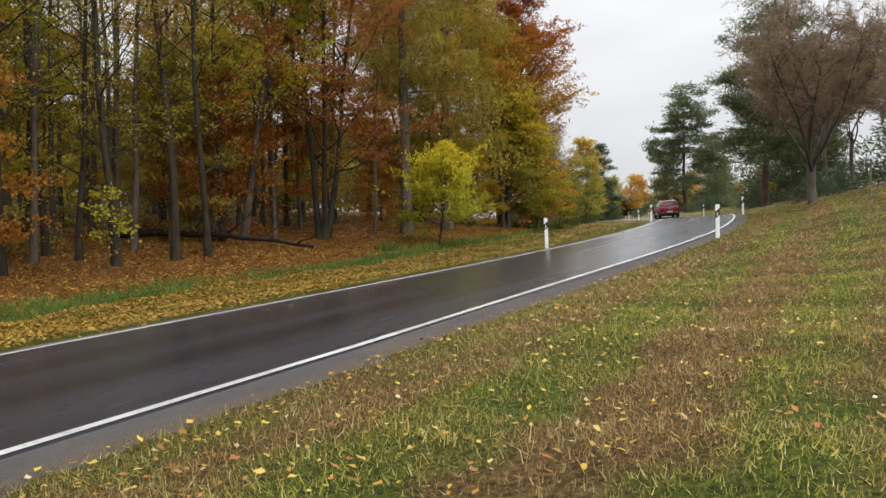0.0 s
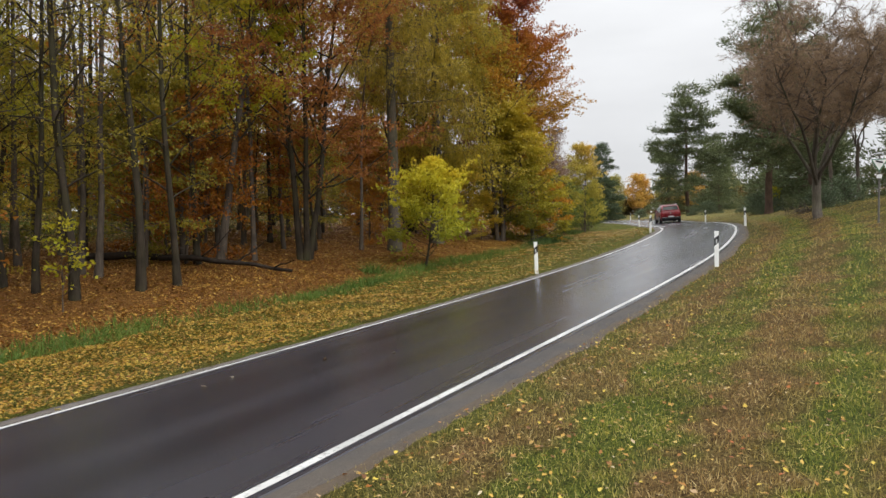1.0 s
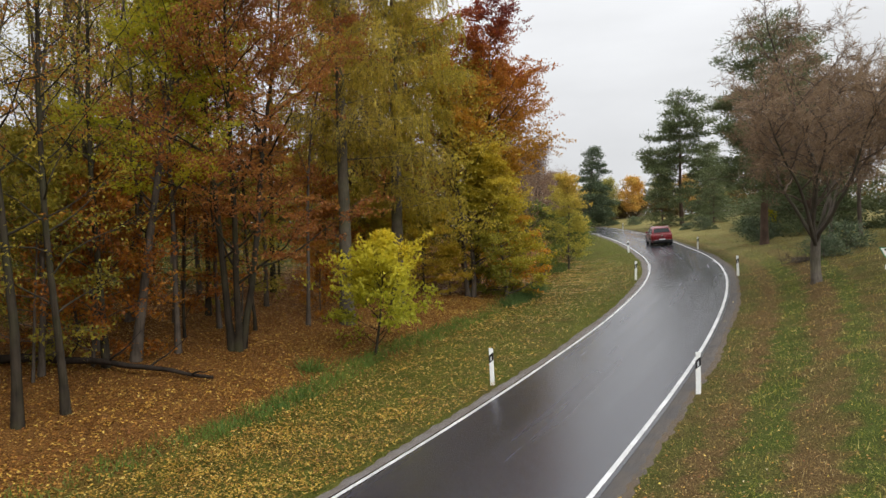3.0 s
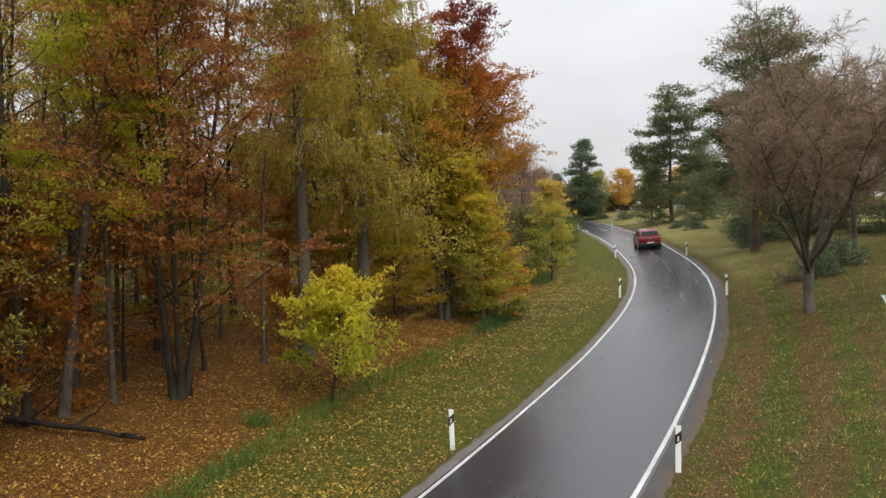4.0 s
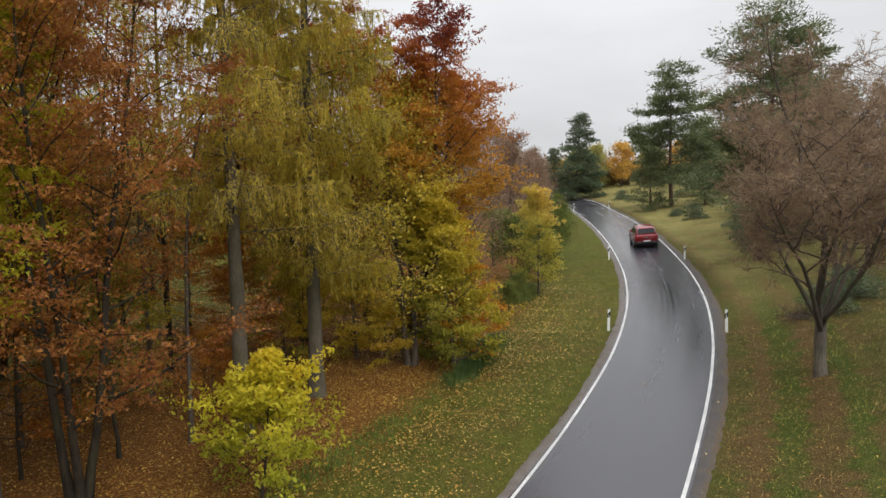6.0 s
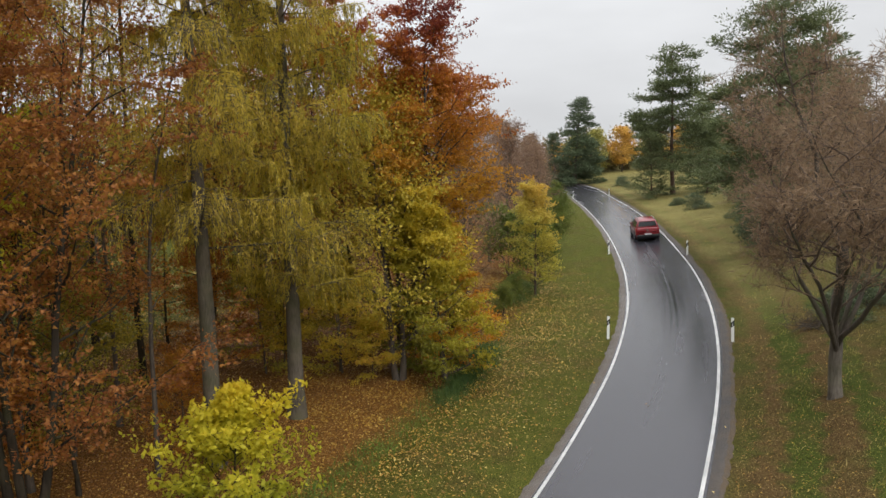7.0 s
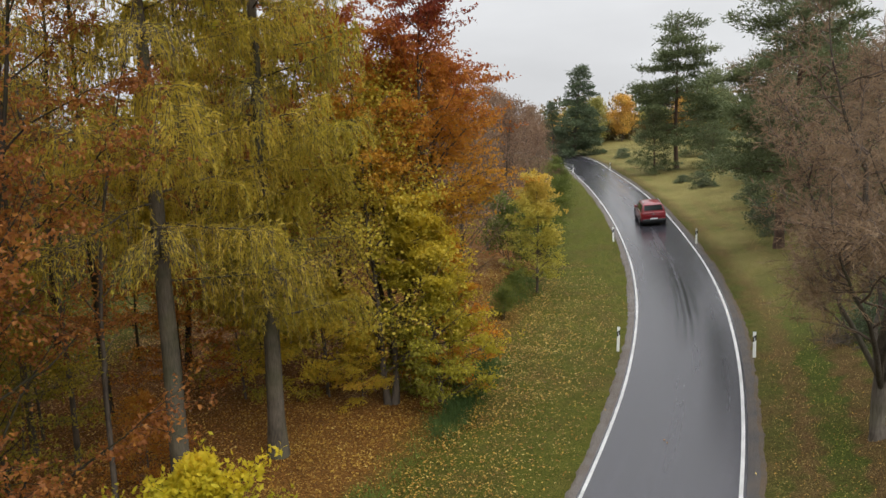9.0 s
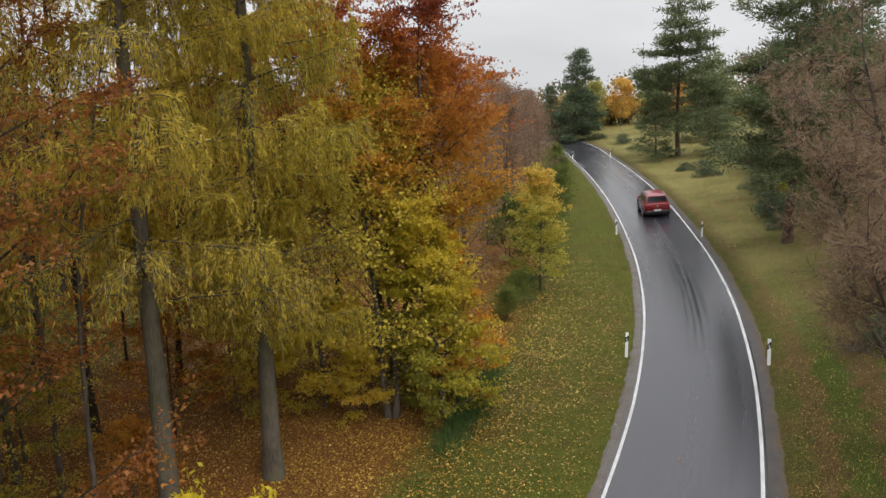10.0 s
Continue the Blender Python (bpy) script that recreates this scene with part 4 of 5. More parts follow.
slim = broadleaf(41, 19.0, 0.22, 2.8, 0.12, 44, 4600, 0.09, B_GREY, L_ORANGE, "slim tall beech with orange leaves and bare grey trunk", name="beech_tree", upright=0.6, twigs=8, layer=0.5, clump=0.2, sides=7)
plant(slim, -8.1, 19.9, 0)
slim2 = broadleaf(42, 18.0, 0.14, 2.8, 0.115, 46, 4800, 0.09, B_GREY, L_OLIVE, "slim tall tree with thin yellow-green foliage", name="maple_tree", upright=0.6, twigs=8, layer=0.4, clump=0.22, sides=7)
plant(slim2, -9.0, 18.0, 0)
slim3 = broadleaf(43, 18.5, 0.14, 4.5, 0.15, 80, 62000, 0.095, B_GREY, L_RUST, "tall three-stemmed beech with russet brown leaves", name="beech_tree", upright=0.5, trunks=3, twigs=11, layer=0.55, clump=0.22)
plant(slim3, -4.9, 27.0, 0)
bright = broadleaf(44, 15.5, 0.26, 3.5, 0.15, 50, 32000, 0.105, B_DARK, L_YELLOW, "tall maple with fresh yellow-green leaves", name="maple_tree", upright=0.6, twigs=9, layer=0.4, clump=0.22, lean=(0.12, 0.0))
plant(bright, -7.5, 25.2, 0)
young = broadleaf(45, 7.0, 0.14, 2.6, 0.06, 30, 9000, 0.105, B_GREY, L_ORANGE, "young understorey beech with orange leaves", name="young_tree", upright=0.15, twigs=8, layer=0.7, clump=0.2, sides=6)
plant(young, -11.3, 14.1, 0)
young2 = broadleaf(46, 6.0, 0.12, 2.3, 0.05, 28, 7500, 0.1, B_DARK, L_OLIVE, "young understorey tree with yellow-green leaves", name="young_tree", upright=0.2, twigs=8, layer=0.6, clump=0.2, sides=6)
plant(young2, -7.2, 35.0, 0)
copies(slim, [(-5.8, 36.5, 120, 1.0), (-9.0, 40.0, 170, 1.05), (-12.5, 31.0, 210, 1.0), (-7.2, 31.5, 300, 0.85), (0.8, 45.0, 20, 0.95), (-15.0, 38.0, 75, 1.0), (-4.0, 50.0, 15, 0.9)], "forest trees")
copies(slim2, [(-8.0, 24.4, 80, 0.95), (-7.4, 20.8, 60, 0.9), (-11.4, 19.0, 40, 0.9), (-14.2, 23.0, 260, 1.0), (-10.8, 15.8, 100, 1.0), (-10.2, 18.4, 150, 0.8), (-4.4, 40.2, 200, 1.0), (-13.0, 26.8, 250, 1.0), (-16.0, 18.0, 300, 1.0), (-4.9, 29.5, 10, 0.55), (-12.4, 13.5, 80, 1.0), (-17.5, 29.0, 190, 1.05), (-10.0, 46.0, 300, 1.0)], "forest trees")
copies(slim3, [(-11.5, 35.0, 90, 0.95), (-15.0, 14.0, 180, 1.0), (-1.5, 41.0, 270, 0.9), (-19.0, 23.5, 60, 1.0)], "forest trees")
copies(bright, [(-9.6, 29.8, 40, 0.95), (-13.4, 20.5, 100, 0.9), (-2.0, 46.5, 200, 0.95)], "forest trees")
copies(young, [(-7.0, 28.2, 60, 0.95), (-3.4, 36.5, 200, 0.8), (-13.5, 17.0, 20, 1.0), (-6.5, 41.0, 80, 1.1), (-12.5, 40.0, 150, 1.2), (-17.0, 33.0, 270, 1.3), (-18.0, 21.0, 310, 1.3)], "understorey trees")
plant(broadleaf(87, 2.3, 0.25, 1.0, 0.02, 14, 260, 0.12, B_DARK, L_YELLOW, "sapling with a few yellow leaves at the forest edge", name="sapling", upright=0.5, twigs=4, layer=0.5, clump=0.08, corners=4), -8.75, 16.9, 0)
copies(young2, [(-9.3, 22.8, 90, 1.1), (-5.9, 31.5, 150, 0.9), (1.0, 38.5, 220, 0.75), (-1.8, 38.0, 300, 0.85), (-11.0, 26.5, 20, 1.1), (-15.5, 26.5, 70, 1.3), (-14.0, 34.5, 180, 1.2), (-1.0, 43.5, 250, 1.2), (-12.2, 17.6, 60, 1.0)], "understorey trees")
pole = broadleaf(49, 17.0, 0.3, 2.0, 0.1, 22, 900, 0.095, B_DARK, L_OLIVE, "thin dark forest trunk with a sparse top", name="pole_tree", upright=0.9, twigs=5, sides=6)
plant(pole, -9.7, 20.8, 0)
copies(pole, [(-10.6, 21.6, 40, 1.0), (-12.3, 20.0, 80, 0.95), (-11.9, 24.5, 120, 1.05), (-9.0, 26.0, 160, 1.0), (-13.8, 18.6, 200, 1.0), (-14.8, 21.0, 240, 1.0), (-10.4, 30.0, 280, 0.9), (-7.9, 29.8, 320, 1.0), (-15.6, 24.0, 20, 1.05),
             (-16.5, 20.0, 60, 1.0), (-13.2, 15.5, 100, 1.0), (-17.5, 16.0, 140, 1.0), (-14.5, 28.5, 180, 1.0), (-12.0, 17.0, 220, 0.9), (-6.9, 34.0, 260, 1.0), (-3.2, 30.6, 300, 0.8), (-18.5, 26.0, 340, 1.0), (-9.9, 36.5, 30, 1.0), (-16.0, 31.0, 70, 1.1), (-6.6, 26.4, 110, 0.95), (-9.4, 23.4, 15, 0.9), (-8.3, 27.6, 75, 1.0), (-11.2, 28.4, 130, 1.0), (-6.2, 29.6, 190, 0.9), (-12.9, 22.4, 250, 1.0), (-10.9, 17.4, 310, 0.95), (-13.0, 25.2, 30, 1.05), (-5.4, 33.4, 95, 0.9), (-8.5, 34.6, 155, 1.0), (-9.9, 25.0, 215, 1.0), (-11.5, 32.4, 275, 1.0)] + [(-13.5 - 1.37 * (k % 7) - 0.9 * ((k * 5) % 3), 14.5 + 1.31 * k + 1.1 * ((k * 7) % 4), (k * 67) % 360, 0.85 + 0.06 * (k % 6)) for k in range(34)], "forest trees")
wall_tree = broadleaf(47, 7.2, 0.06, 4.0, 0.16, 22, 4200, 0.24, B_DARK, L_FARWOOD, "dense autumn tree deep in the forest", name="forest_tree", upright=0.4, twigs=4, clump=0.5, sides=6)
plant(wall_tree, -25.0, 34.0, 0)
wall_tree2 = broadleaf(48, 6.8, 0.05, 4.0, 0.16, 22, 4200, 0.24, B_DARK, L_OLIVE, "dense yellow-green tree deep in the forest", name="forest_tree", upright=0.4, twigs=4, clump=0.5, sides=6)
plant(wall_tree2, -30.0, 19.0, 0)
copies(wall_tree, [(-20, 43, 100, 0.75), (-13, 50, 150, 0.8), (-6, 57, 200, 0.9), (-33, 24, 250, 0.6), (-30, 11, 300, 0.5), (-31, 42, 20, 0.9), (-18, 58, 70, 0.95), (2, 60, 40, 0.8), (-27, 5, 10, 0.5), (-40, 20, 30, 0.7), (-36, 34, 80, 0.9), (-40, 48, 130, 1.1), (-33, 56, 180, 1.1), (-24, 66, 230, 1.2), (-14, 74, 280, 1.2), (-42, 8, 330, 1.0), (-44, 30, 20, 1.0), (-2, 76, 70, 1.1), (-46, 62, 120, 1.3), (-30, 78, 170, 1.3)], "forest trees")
copies(wall_tree2, [(-29, 29, 50, 0.75), (-22, 38, 100, 0.7), (-16, 47, 150, 0.75), (-1, 55, 250, 0.8), (-34, 14, 300, 0.6), (-26, 48, 20, 0.9), (-10, 64, 70, 1.0), (-26, 10, 120, 0.5), (4, 53, 120, 0.75), (-42, 14, 60, 0.7), (-38, 28, 110, 0.9), (-38, 42, 160, 1.0), (-30, 52, 210, 1.0), (-28, 60, 260, 1.2), (-19, 69, 310, 1.2), (-8, 72, 0, 1.2), (-46, 40, 50, 1.1), (-50, 20, 100, 1.1), (-38, 70, 150, 1.3), (-12, 86, 200, 1.2), (0, 90, 250, 1.1)], "forest trees")

understorey = broadleaf(81, 6.0, 0.05, 2.7, 0.06, 34, 11000, 0.11, B_DARK, L_ORANGE, "young beech with orange leaves down to the ground", name="young_tree", upright=0.3, twigs=8, clump=0.14)
golden = broadleaf(82, 4.2, 0.1, 2.3, 0.05, 26, 9000, 0.11, B_DARK, L_MIXED, "young maple with yellow leaves under the larches", name="young_tree", upright=0.15, twigs=8, clump=0.2, layer=0.8)
plant(golden, 0.9, 38.6, 0)
copies(golden, [(2.2, 38.2, 120, 0.6), (-1.2, 38.6, 220, 0.8)], "understorey trees")
plant(understorey, -8.4, 24.4, 30)
copies(understorey, [(-9.8, 26.5, 200, 0.9), (-3.0, 32.4, 260, 0.5)], "understorey trees")

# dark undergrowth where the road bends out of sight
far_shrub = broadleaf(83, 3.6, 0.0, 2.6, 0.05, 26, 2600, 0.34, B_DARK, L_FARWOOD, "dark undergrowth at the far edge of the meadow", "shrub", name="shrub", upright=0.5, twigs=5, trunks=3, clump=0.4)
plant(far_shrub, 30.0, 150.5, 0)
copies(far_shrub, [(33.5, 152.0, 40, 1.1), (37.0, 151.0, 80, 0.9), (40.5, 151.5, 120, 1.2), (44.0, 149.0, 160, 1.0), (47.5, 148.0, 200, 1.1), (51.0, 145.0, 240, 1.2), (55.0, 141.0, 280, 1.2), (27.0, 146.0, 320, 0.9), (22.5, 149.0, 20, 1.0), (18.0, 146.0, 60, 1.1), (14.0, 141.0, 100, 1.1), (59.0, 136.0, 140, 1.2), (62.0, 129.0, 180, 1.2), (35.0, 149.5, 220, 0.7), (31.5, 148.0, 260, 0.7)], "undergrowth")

# ---- thicket along the left side, further up the road ----
bare = broadleaf(72, 9.0, 0.06, 3.2, 0.11, 44, 7000, 0.2, B_DARK, L_BROWN, "half-bare brown tree in the roadside thicket", name="thicket_tree", upright=0.8, twigs=9, clump=0.3, shape=0.14)
plant(bare, 6.3, 51.5, 0)
shrub = broadleaf(73, 4.6, 0.02, 2.4, 0.05, 30, 6000, 0.15, B_DARK, L_GREEN, "green leafy shrub at the edge of the thicket", "shrub", name="shrub", upright=0.7, twigs=7, trunks=3)
plant(shrub, 9.2, 57.5, 0)
plant(broadleaf(71, 6.4, 0.1, 1.75, 0.07, 48, 14000, 0.105, B_DARK, L_VTREE, "small tree with yellow and orange leaves by the verge", name="young_tree", upright=0.55, clump=0.17, layer=0.5, twigs=9, top=0.8), 10.2, 52.6, 0)
pink = broadleaf(74, 9.5, 0.05, 3.4, 0.12, 44, 9000, 0.11, B_DARK, L_BROWN, "half-bare pinkish brown tree in the roadside thicket", name="thicket_tree", upright=0.7, twigs=8, clump=0.3)
plant(pink, 10.5, 72.0, 0)
copies(bare, [(8.3, 62.5, 40, 0.8), (5.0, 60.0, 90, 1.0), (11.8, 80.0, 130, 0.95), (6.0, 70.0, 190, 1.1), (14.5, 92.0, 230, 0.9), (10.0, 88.0, 290, 1.1), (16.5, 104.0, 330, 0.9), (18.0, 115.0, 20, 0.9), (12.0, 100.0, 60, 1.1), (21.0, 128.0, 100, 0.8)], "thicket")
copies(pink, [(7.8, 80.0, 60, 1.0), (14.8, 84.0, 110, 0.8), (12.5, 94.0, 160, 1.0), (18.5, 122.0, 210, 0.9), (14.5, 112.0, 260, 1.0), (2.5, 68.0, 310, 1.1)], "thicket")
copies(shrub, [(11.6, 61.0, 50, 0.8), (8.0, 48.0, 110, 0.4), (13.4, 68.5, 170, 0.7), (8.7, 50.5, 230, 0.4), (15.6, 78.0, 280, 0.7), (17.6, 90.0, 20, 0.7), (19.2, 101.0, 70, 0.7)], "thicket")

# ---- right bank and distance ----
plant(spreading_tree(51, 1.8, 12.2, 0.2, 8, 7, 42000, B_OAK, B_TWIG, L_OAK, "gnarled nearly bare tree with fine brown twigs and withered leaves", spread=0.85, limb_bark=B_OAKLIMB, low=0.25), 16.85, 32.65, 170)
PINE = "tall Scots pine with dark green needles"
plant(conifer(61, 15.6, 0.3, 4.7, 0.26, 58000, PINE, L_HAZEPINE, B_PINE, 0.65, size=0.2, limbs=96, drop=0.1, tuft=0.33), 24.9, 56.6, 0)
plant(conifer(62, 16.8, 0.28, 5.0, 0.27, 30000, PINE, L_HAZEPINE, B_PINE, 0.5, size=0.3, limbs=58, drop=0.04, tuft=0.42, lean=-0.03), 32.6, 99.6, 0)
low_pine = conifer(64, 12.5, 0.22, 4.4, 0.05, 11500, "broad dark green pine with branches to the ground", L_HAZEPINE, B_PINE, 0.5, size=0.32, limbs=72, tuft=0.42)
plant(low_pine, 33.5, 70.0, 0)
copies(low_pine, [(32.0, 64.5, 60, 1.1), (36.0, 55.0, 130, 1.05), (36.0, 82.0, 200, 0.9), (41.0, 60.0, 260, 1.15), (37.0, 72.0, 310, 1.0), (47.0, 52.0, 20, 1.1), (29.8, 98.6, 80, 0.6), (35.0, 95.0, 170, 0.45), (43.0, 85.0, 110, 1.0), (40.0, 110.0, 10, 0.9), (46.0, 125.0, 50, 0.9)], "pines")
fir = conifer(63, 14.0, 0.3, 3.9, 0.04, 20000, "tall dark fir at the bend of the road", L_FIR, B_DARK, 0.3, "fir_tree", size=0.36, category="fir", limbs=80, tuft=0.4, lean=0.03, drop=0.1)
plant(fir, 26.7, 131.0, 0)
copies(fir, [(25.0, 140.0, 70, 0.62), (31.5, 143.0, 250, 0.5)], "firs")
bank_tree = spreading_tree(52, 2.5, 9.5, 0.09, 4, 4, 12000, B_DARK, B_TWIG, L_OAK, "bare brown tree on the grassy bank", "bare_tree", 0.55)
plant(bank_tree, 28.5, 43.0, 0)
copies(bank_tree, [(33.0, 46.0, 80, 1.3), (24.0, 45.5, 160, 1.3), (26.8, 47.5, 30, 1.35), (38.0, 44.0, 240, 1.15), (31.0, 38.0, 300, 1.0)], "bare trees on the bank")
yellow = broadleaf(75, 7.5, 0.05, 3.4, 0.12, 32, 5000, 0.3, B_DARK, L_FARPALE, "yellow autumn tree in the distance", name="distant_tree", upright=0.6, twigs=6, clump=0.4)
plant(yellow, 33.2, 147.0, 0)
amber = broadleaf(76, 7.5, 0.05, 3.6, 0.12, 32, 5000, 0.3, B_DARK, L_FARGOLD, "golden autumn tree in the distance", name="distant_tree", upright=0.6, twigs=6, clump=0.4)
plant(amber, 37.8, 146.0, 0)
copies(yellow, [(31.0, 152.0, 50, 0.9), (45.0, 150.0, 120, 1.0), (52.0, 140.0, 200, 1.0)], "distant trees")
copies(amber, [(27.0, 150.0, 80, 0.8), (49.0, 146.0, 160, 1.0)], "distant trees")
bush = conifer(65, 1.5, 0.05, 1.3, 0.02, 3500, "low dark green juniper bush in the meadow", L_FIR, B_DARK, 0.35, "juniper_bush", 0.14, "bush", limbs=26)
plant(bush, 29.8, 83.5, 0)
copies(bush, [(27.0, 62.8, 60, 1.2), (28.8, 64.5, 130, 0.9), (30.8, 74.0, 200, 1.0), (26.3, 60.5, 250, 0.7), (31.5, 120.0, 310, 0.9), (20.6, 39.5, 20, 0.8), (22.5, 41.0, 90, 1.0), (29.5, 88.0, 170, 0.6)], "juniper bushes")
plant(broadleaf(77, 2.4, 0.05, 1.0, 0.03, 16, 900, 0.14, B_DARK, L_YELLOW, "small yellow-leaved bush in the meadow", "bush", name="bush", upright=0.9, twigs=4, clump=0.12), 29.2, 66.0, 0)


# ---- grass, fallen leaves and small clutter ----
def scatter(rng, n, x0, x1, y0, y1, chance):
    """Random spots in a stretch of the plan, kept with the chance that a function of the road distance gives."""
    x, y = rng.uniform(x0, x1, n), rng.uniform(y0, y1, n)
    d = lateral(x, y)
    keep = rng.uniform(0, 1, n) < chance(d, x, y)
    return x[keep], y[keep], d[keep]


def patchy(x, y, f=1.0):
    return 0.5 + 0.25 * np.sin(1.7 * f * x + 0.6 * f * y + 1.0) * np.cos(1.3 * f * y - 0.5 * f * x) + 0.25 * np.sin(0.61 * f * x - 1.1 * f * y)


def grass_mesh(name, rng, x, y, tall, wide):
    n = len(x)
    z = ground_z(x, y) - 0.015
    a, lean = rng.uniform(0, 6.283, n), rng.uniform(0.1, 1.3, n)
    h = tall * rng.uniform(0.45, 1.3, n)
    b = rng.uniform(0, 6.283, n)
    base = np.stack([x, y, z], 1)
    side = np.stack([np.cos(a), np.sin(a), 0 * a], 1) * (wide * rng.uniform(0.6, 1.2, n))[:, None]
    out = np.stack([np.cos(b), np.sin(b), 0 * b], 1)
    tip = base + out * (h * lean)[:, None] + np.array([0, 0, 1.0]) * (h * np.clip(1 - 0.5 * lean, 0.25, 1))[:, None]
    V = np.stack([base - side, base + side, tip], 1).reshape(-1, 3)
    me = mesh_from(name, V, np.arange(3 * n).reshape(-1, 3))
    set_float(me, "lateral", np.repeat(lateral(x, y), 3))
    return me


def ground_leaves(name, rng, x, y, size, lift=0.012, on_road=False, plain=False):
    n = len(x)
    z = (road_plane(x, y) + 0.04) if on_road else ground_z(x, y) + lift
    a = rng.uniform(0, 6.283, n)
    u = np.stack([np.cos(a), np.sin(a), rng.normal(0, 0.25, n)], 1)
    w = np.stack([-np.sin(a), np.cos(a), rng.normal(0, 0.25, n)], 1)
    s = (size * rng.uniform(0.5, 1.25, n))[:, None]
    c = np.stack([x, y, z], 1)
    up = np.array([0, 0, 1.0])
    if plain:
        V = np.stack([c - u * s * 0.5, c + w * s * 0.42 + u * s * 0.1 + up * s * 0.12, c + u * s * 0.5 - w * s * 0.3 + up * s * 0.08], 1).reshape(-1, 3)
        return mesh_from(name, V, np.arange(3 * n).reshape(-1, 3))
    k = rng.uniform(0.75, 1.2, (n, 4))
    V = np.stack([c - u * s * 0.5, c - u * s * 0.12 + w * s * 0.34 * k[:, :1] + up * s * 0.12, c + u * s * 0.2 + w * s * 0.22 * k[:, 1:2] + up * s * 0.03, c + u * s * 0.55 + up * s * 0.1,
                  c + u * s * 0.2 - w * s * 0.22 * k[:, 2:3] + up * s * 0.05, c - u * s * 0.12 - w * s * 0.34 * k[:, 3:] + up * s * 0.14], 1).reshape(-1, 3)
    i = np.arange(n)[:, None] * 6
    return mesh_from(name, V, [i + np.array([[0, 1, 2, 3]]), i + np.array([[0, 3, 4, 5]])])


def stuff(name, me, mat, label, category):
    tagged(mesh_part(name, me, mat), label, category, kind="stuff")


rng = np.random.default_rng(5)
# close to the start of the walk: single blades
x, y, d = scatter(rng, 580000, -6, 12, -0.8, 11, lambda d, x, y: (d > 2.62) * (d < 11) * (0.55 + 0.45 * patchy(x, y, 1.6)) * np.clip((d - 2.5) * 2, 0.4, 1) * np.interp(y, [0, 6, 11], [1.0, 0.9, 0.5]))
stuff("grass", grass_mesh("grass", rng, x, y, 0.075, 0.0046), L_GRASS, "short matted autumn grass on the roadside bank", "grass")
x, y, d = scatter(rng, 300000, 0, 26, 10, 44, lambda d, x, y: (d > 2.42) * (d < 12) * np.clip((d - 2.3) * 2, 0.15, 1) * (0.4 + 0.6 * patchy(x, y)) * np.interp(y, [10, 22, 44], [1.0, 0.6, 0.25]))
stuff("grass", grass_mesh("grass", rng, x, y, 0.09, 0.007), L_GRASS, "short matted autumn grass on the roadside bank", "grass")
x, y, d = scatter(rng, 200000, -26, 18, 0, 66, lambda d, x, y: (d < -2.42) * (d > -7.6) * np.clip((-d - 2.35) * 2, 0.12, 1) * (0.4 + 0.6 * patchy(x, y)))
stuff("grass", grass_mesh("grass", rng, x, y, 0.11, 0.008), L_GRASS, "green grass on the verge beside the forest", "grass")
x, y, d = scatter(rng, 520000, -18, 10, 5, 38, lambda d, x, y: np.exp(-((d + 7.75 + 0.2 * np.sin(0.5 * y)) / 0.45) ** 2) * np.interp(y, [5, 10, 22, 33, 38], [0.9, 1.0, 0.95, 0.7, 0.0]) * np.clip(2.4 * patchy(x, y, 0.9) - 0.2, 0.15, 1))
stuff("tall_grass", grass_mesh("tall_grass", rng, x, y, 0.27, 0.016), L_LUSH, "tall lush green grass in the ditch", "grass")
x, y, d = scatter(rng, 260000, -4, 14, 22, 60, lambda d, x, y: np.maximum(np.exp(-((d + 7.2) / 0.45) ** 2 - ((y - 39.6) / 2.7) ** 4), np.exp(-((d + 8.0) / 0.7) ** 2 - ((y - 53.0) / 3.0) ** 4)))
stuff("tall_grass", grass_mesh("tall_grass", rng, x, y, 0.36, 0.016), L_DITCH, "dark green growth in the ditch", "grass")
x, y, d = scatter(rng, 90000, 3, 9.5, 35.5, 43.5, lambda d, x, y: np.exp(-((d + 7.15 + 0.06 * (y - 37)) / 0.36) ** 2 - ((y - 39.4) / 2.9) ** 4))
stuff("tall_grass", grass_mesh("tall_grass", rng, x, y, 0.42, 0.02), L_DITCH, "dense dark green growth in the ditch", "grass")
x, y, d = scatter(rng, 90000, -8, 4, 22, 30, lambda d, x, y: np.exp(-((x + 2.2) / 0.3) ** 2 - ((y - 25.6) / 0.35) ** 2) * 0.6)
stuff("tall_grass", grass_mesh("tall_grass", rng, x, y, 0.6, 0.02), L_LUSH, "tall green weeds on the edge of the ditch", "grass")
# rough tufts in the meadow and on the bank
x, y, d = scatter(rng, 60000, -2, 14, 1, 14, lambda d, x, y: (d > 3.0) * (d < 11) * (patchy(x, y, 2.3) > 0.55) * np.interp(d, [3, 5, 11], [0.4, 0.8, 1.0]))
stuff("grass_tuft", grass_mesh("grass_tuft", rng, x, y, 0.12, 0.0046), L_GRASS, "longer grass tufts on the roadside bank", "grass")
x, y, d = scatter(rng, 150000, 2, 40, 12, 80, lambda d, x, y: (d > 3.2) * (d < 16) * (patchy(x, y, 1.1) * patchy(x + 9, y, 2.9) > 0.3) * np.interp(y, [12, 40, 80], [0.9, 0.7, 0.4]))
stuff("grass_tuft", grass_mesh("grass_tuft", rng, x, y, 0.2, 0.009), L_GRASS, "longer grass tufts in the meadow", "grass")
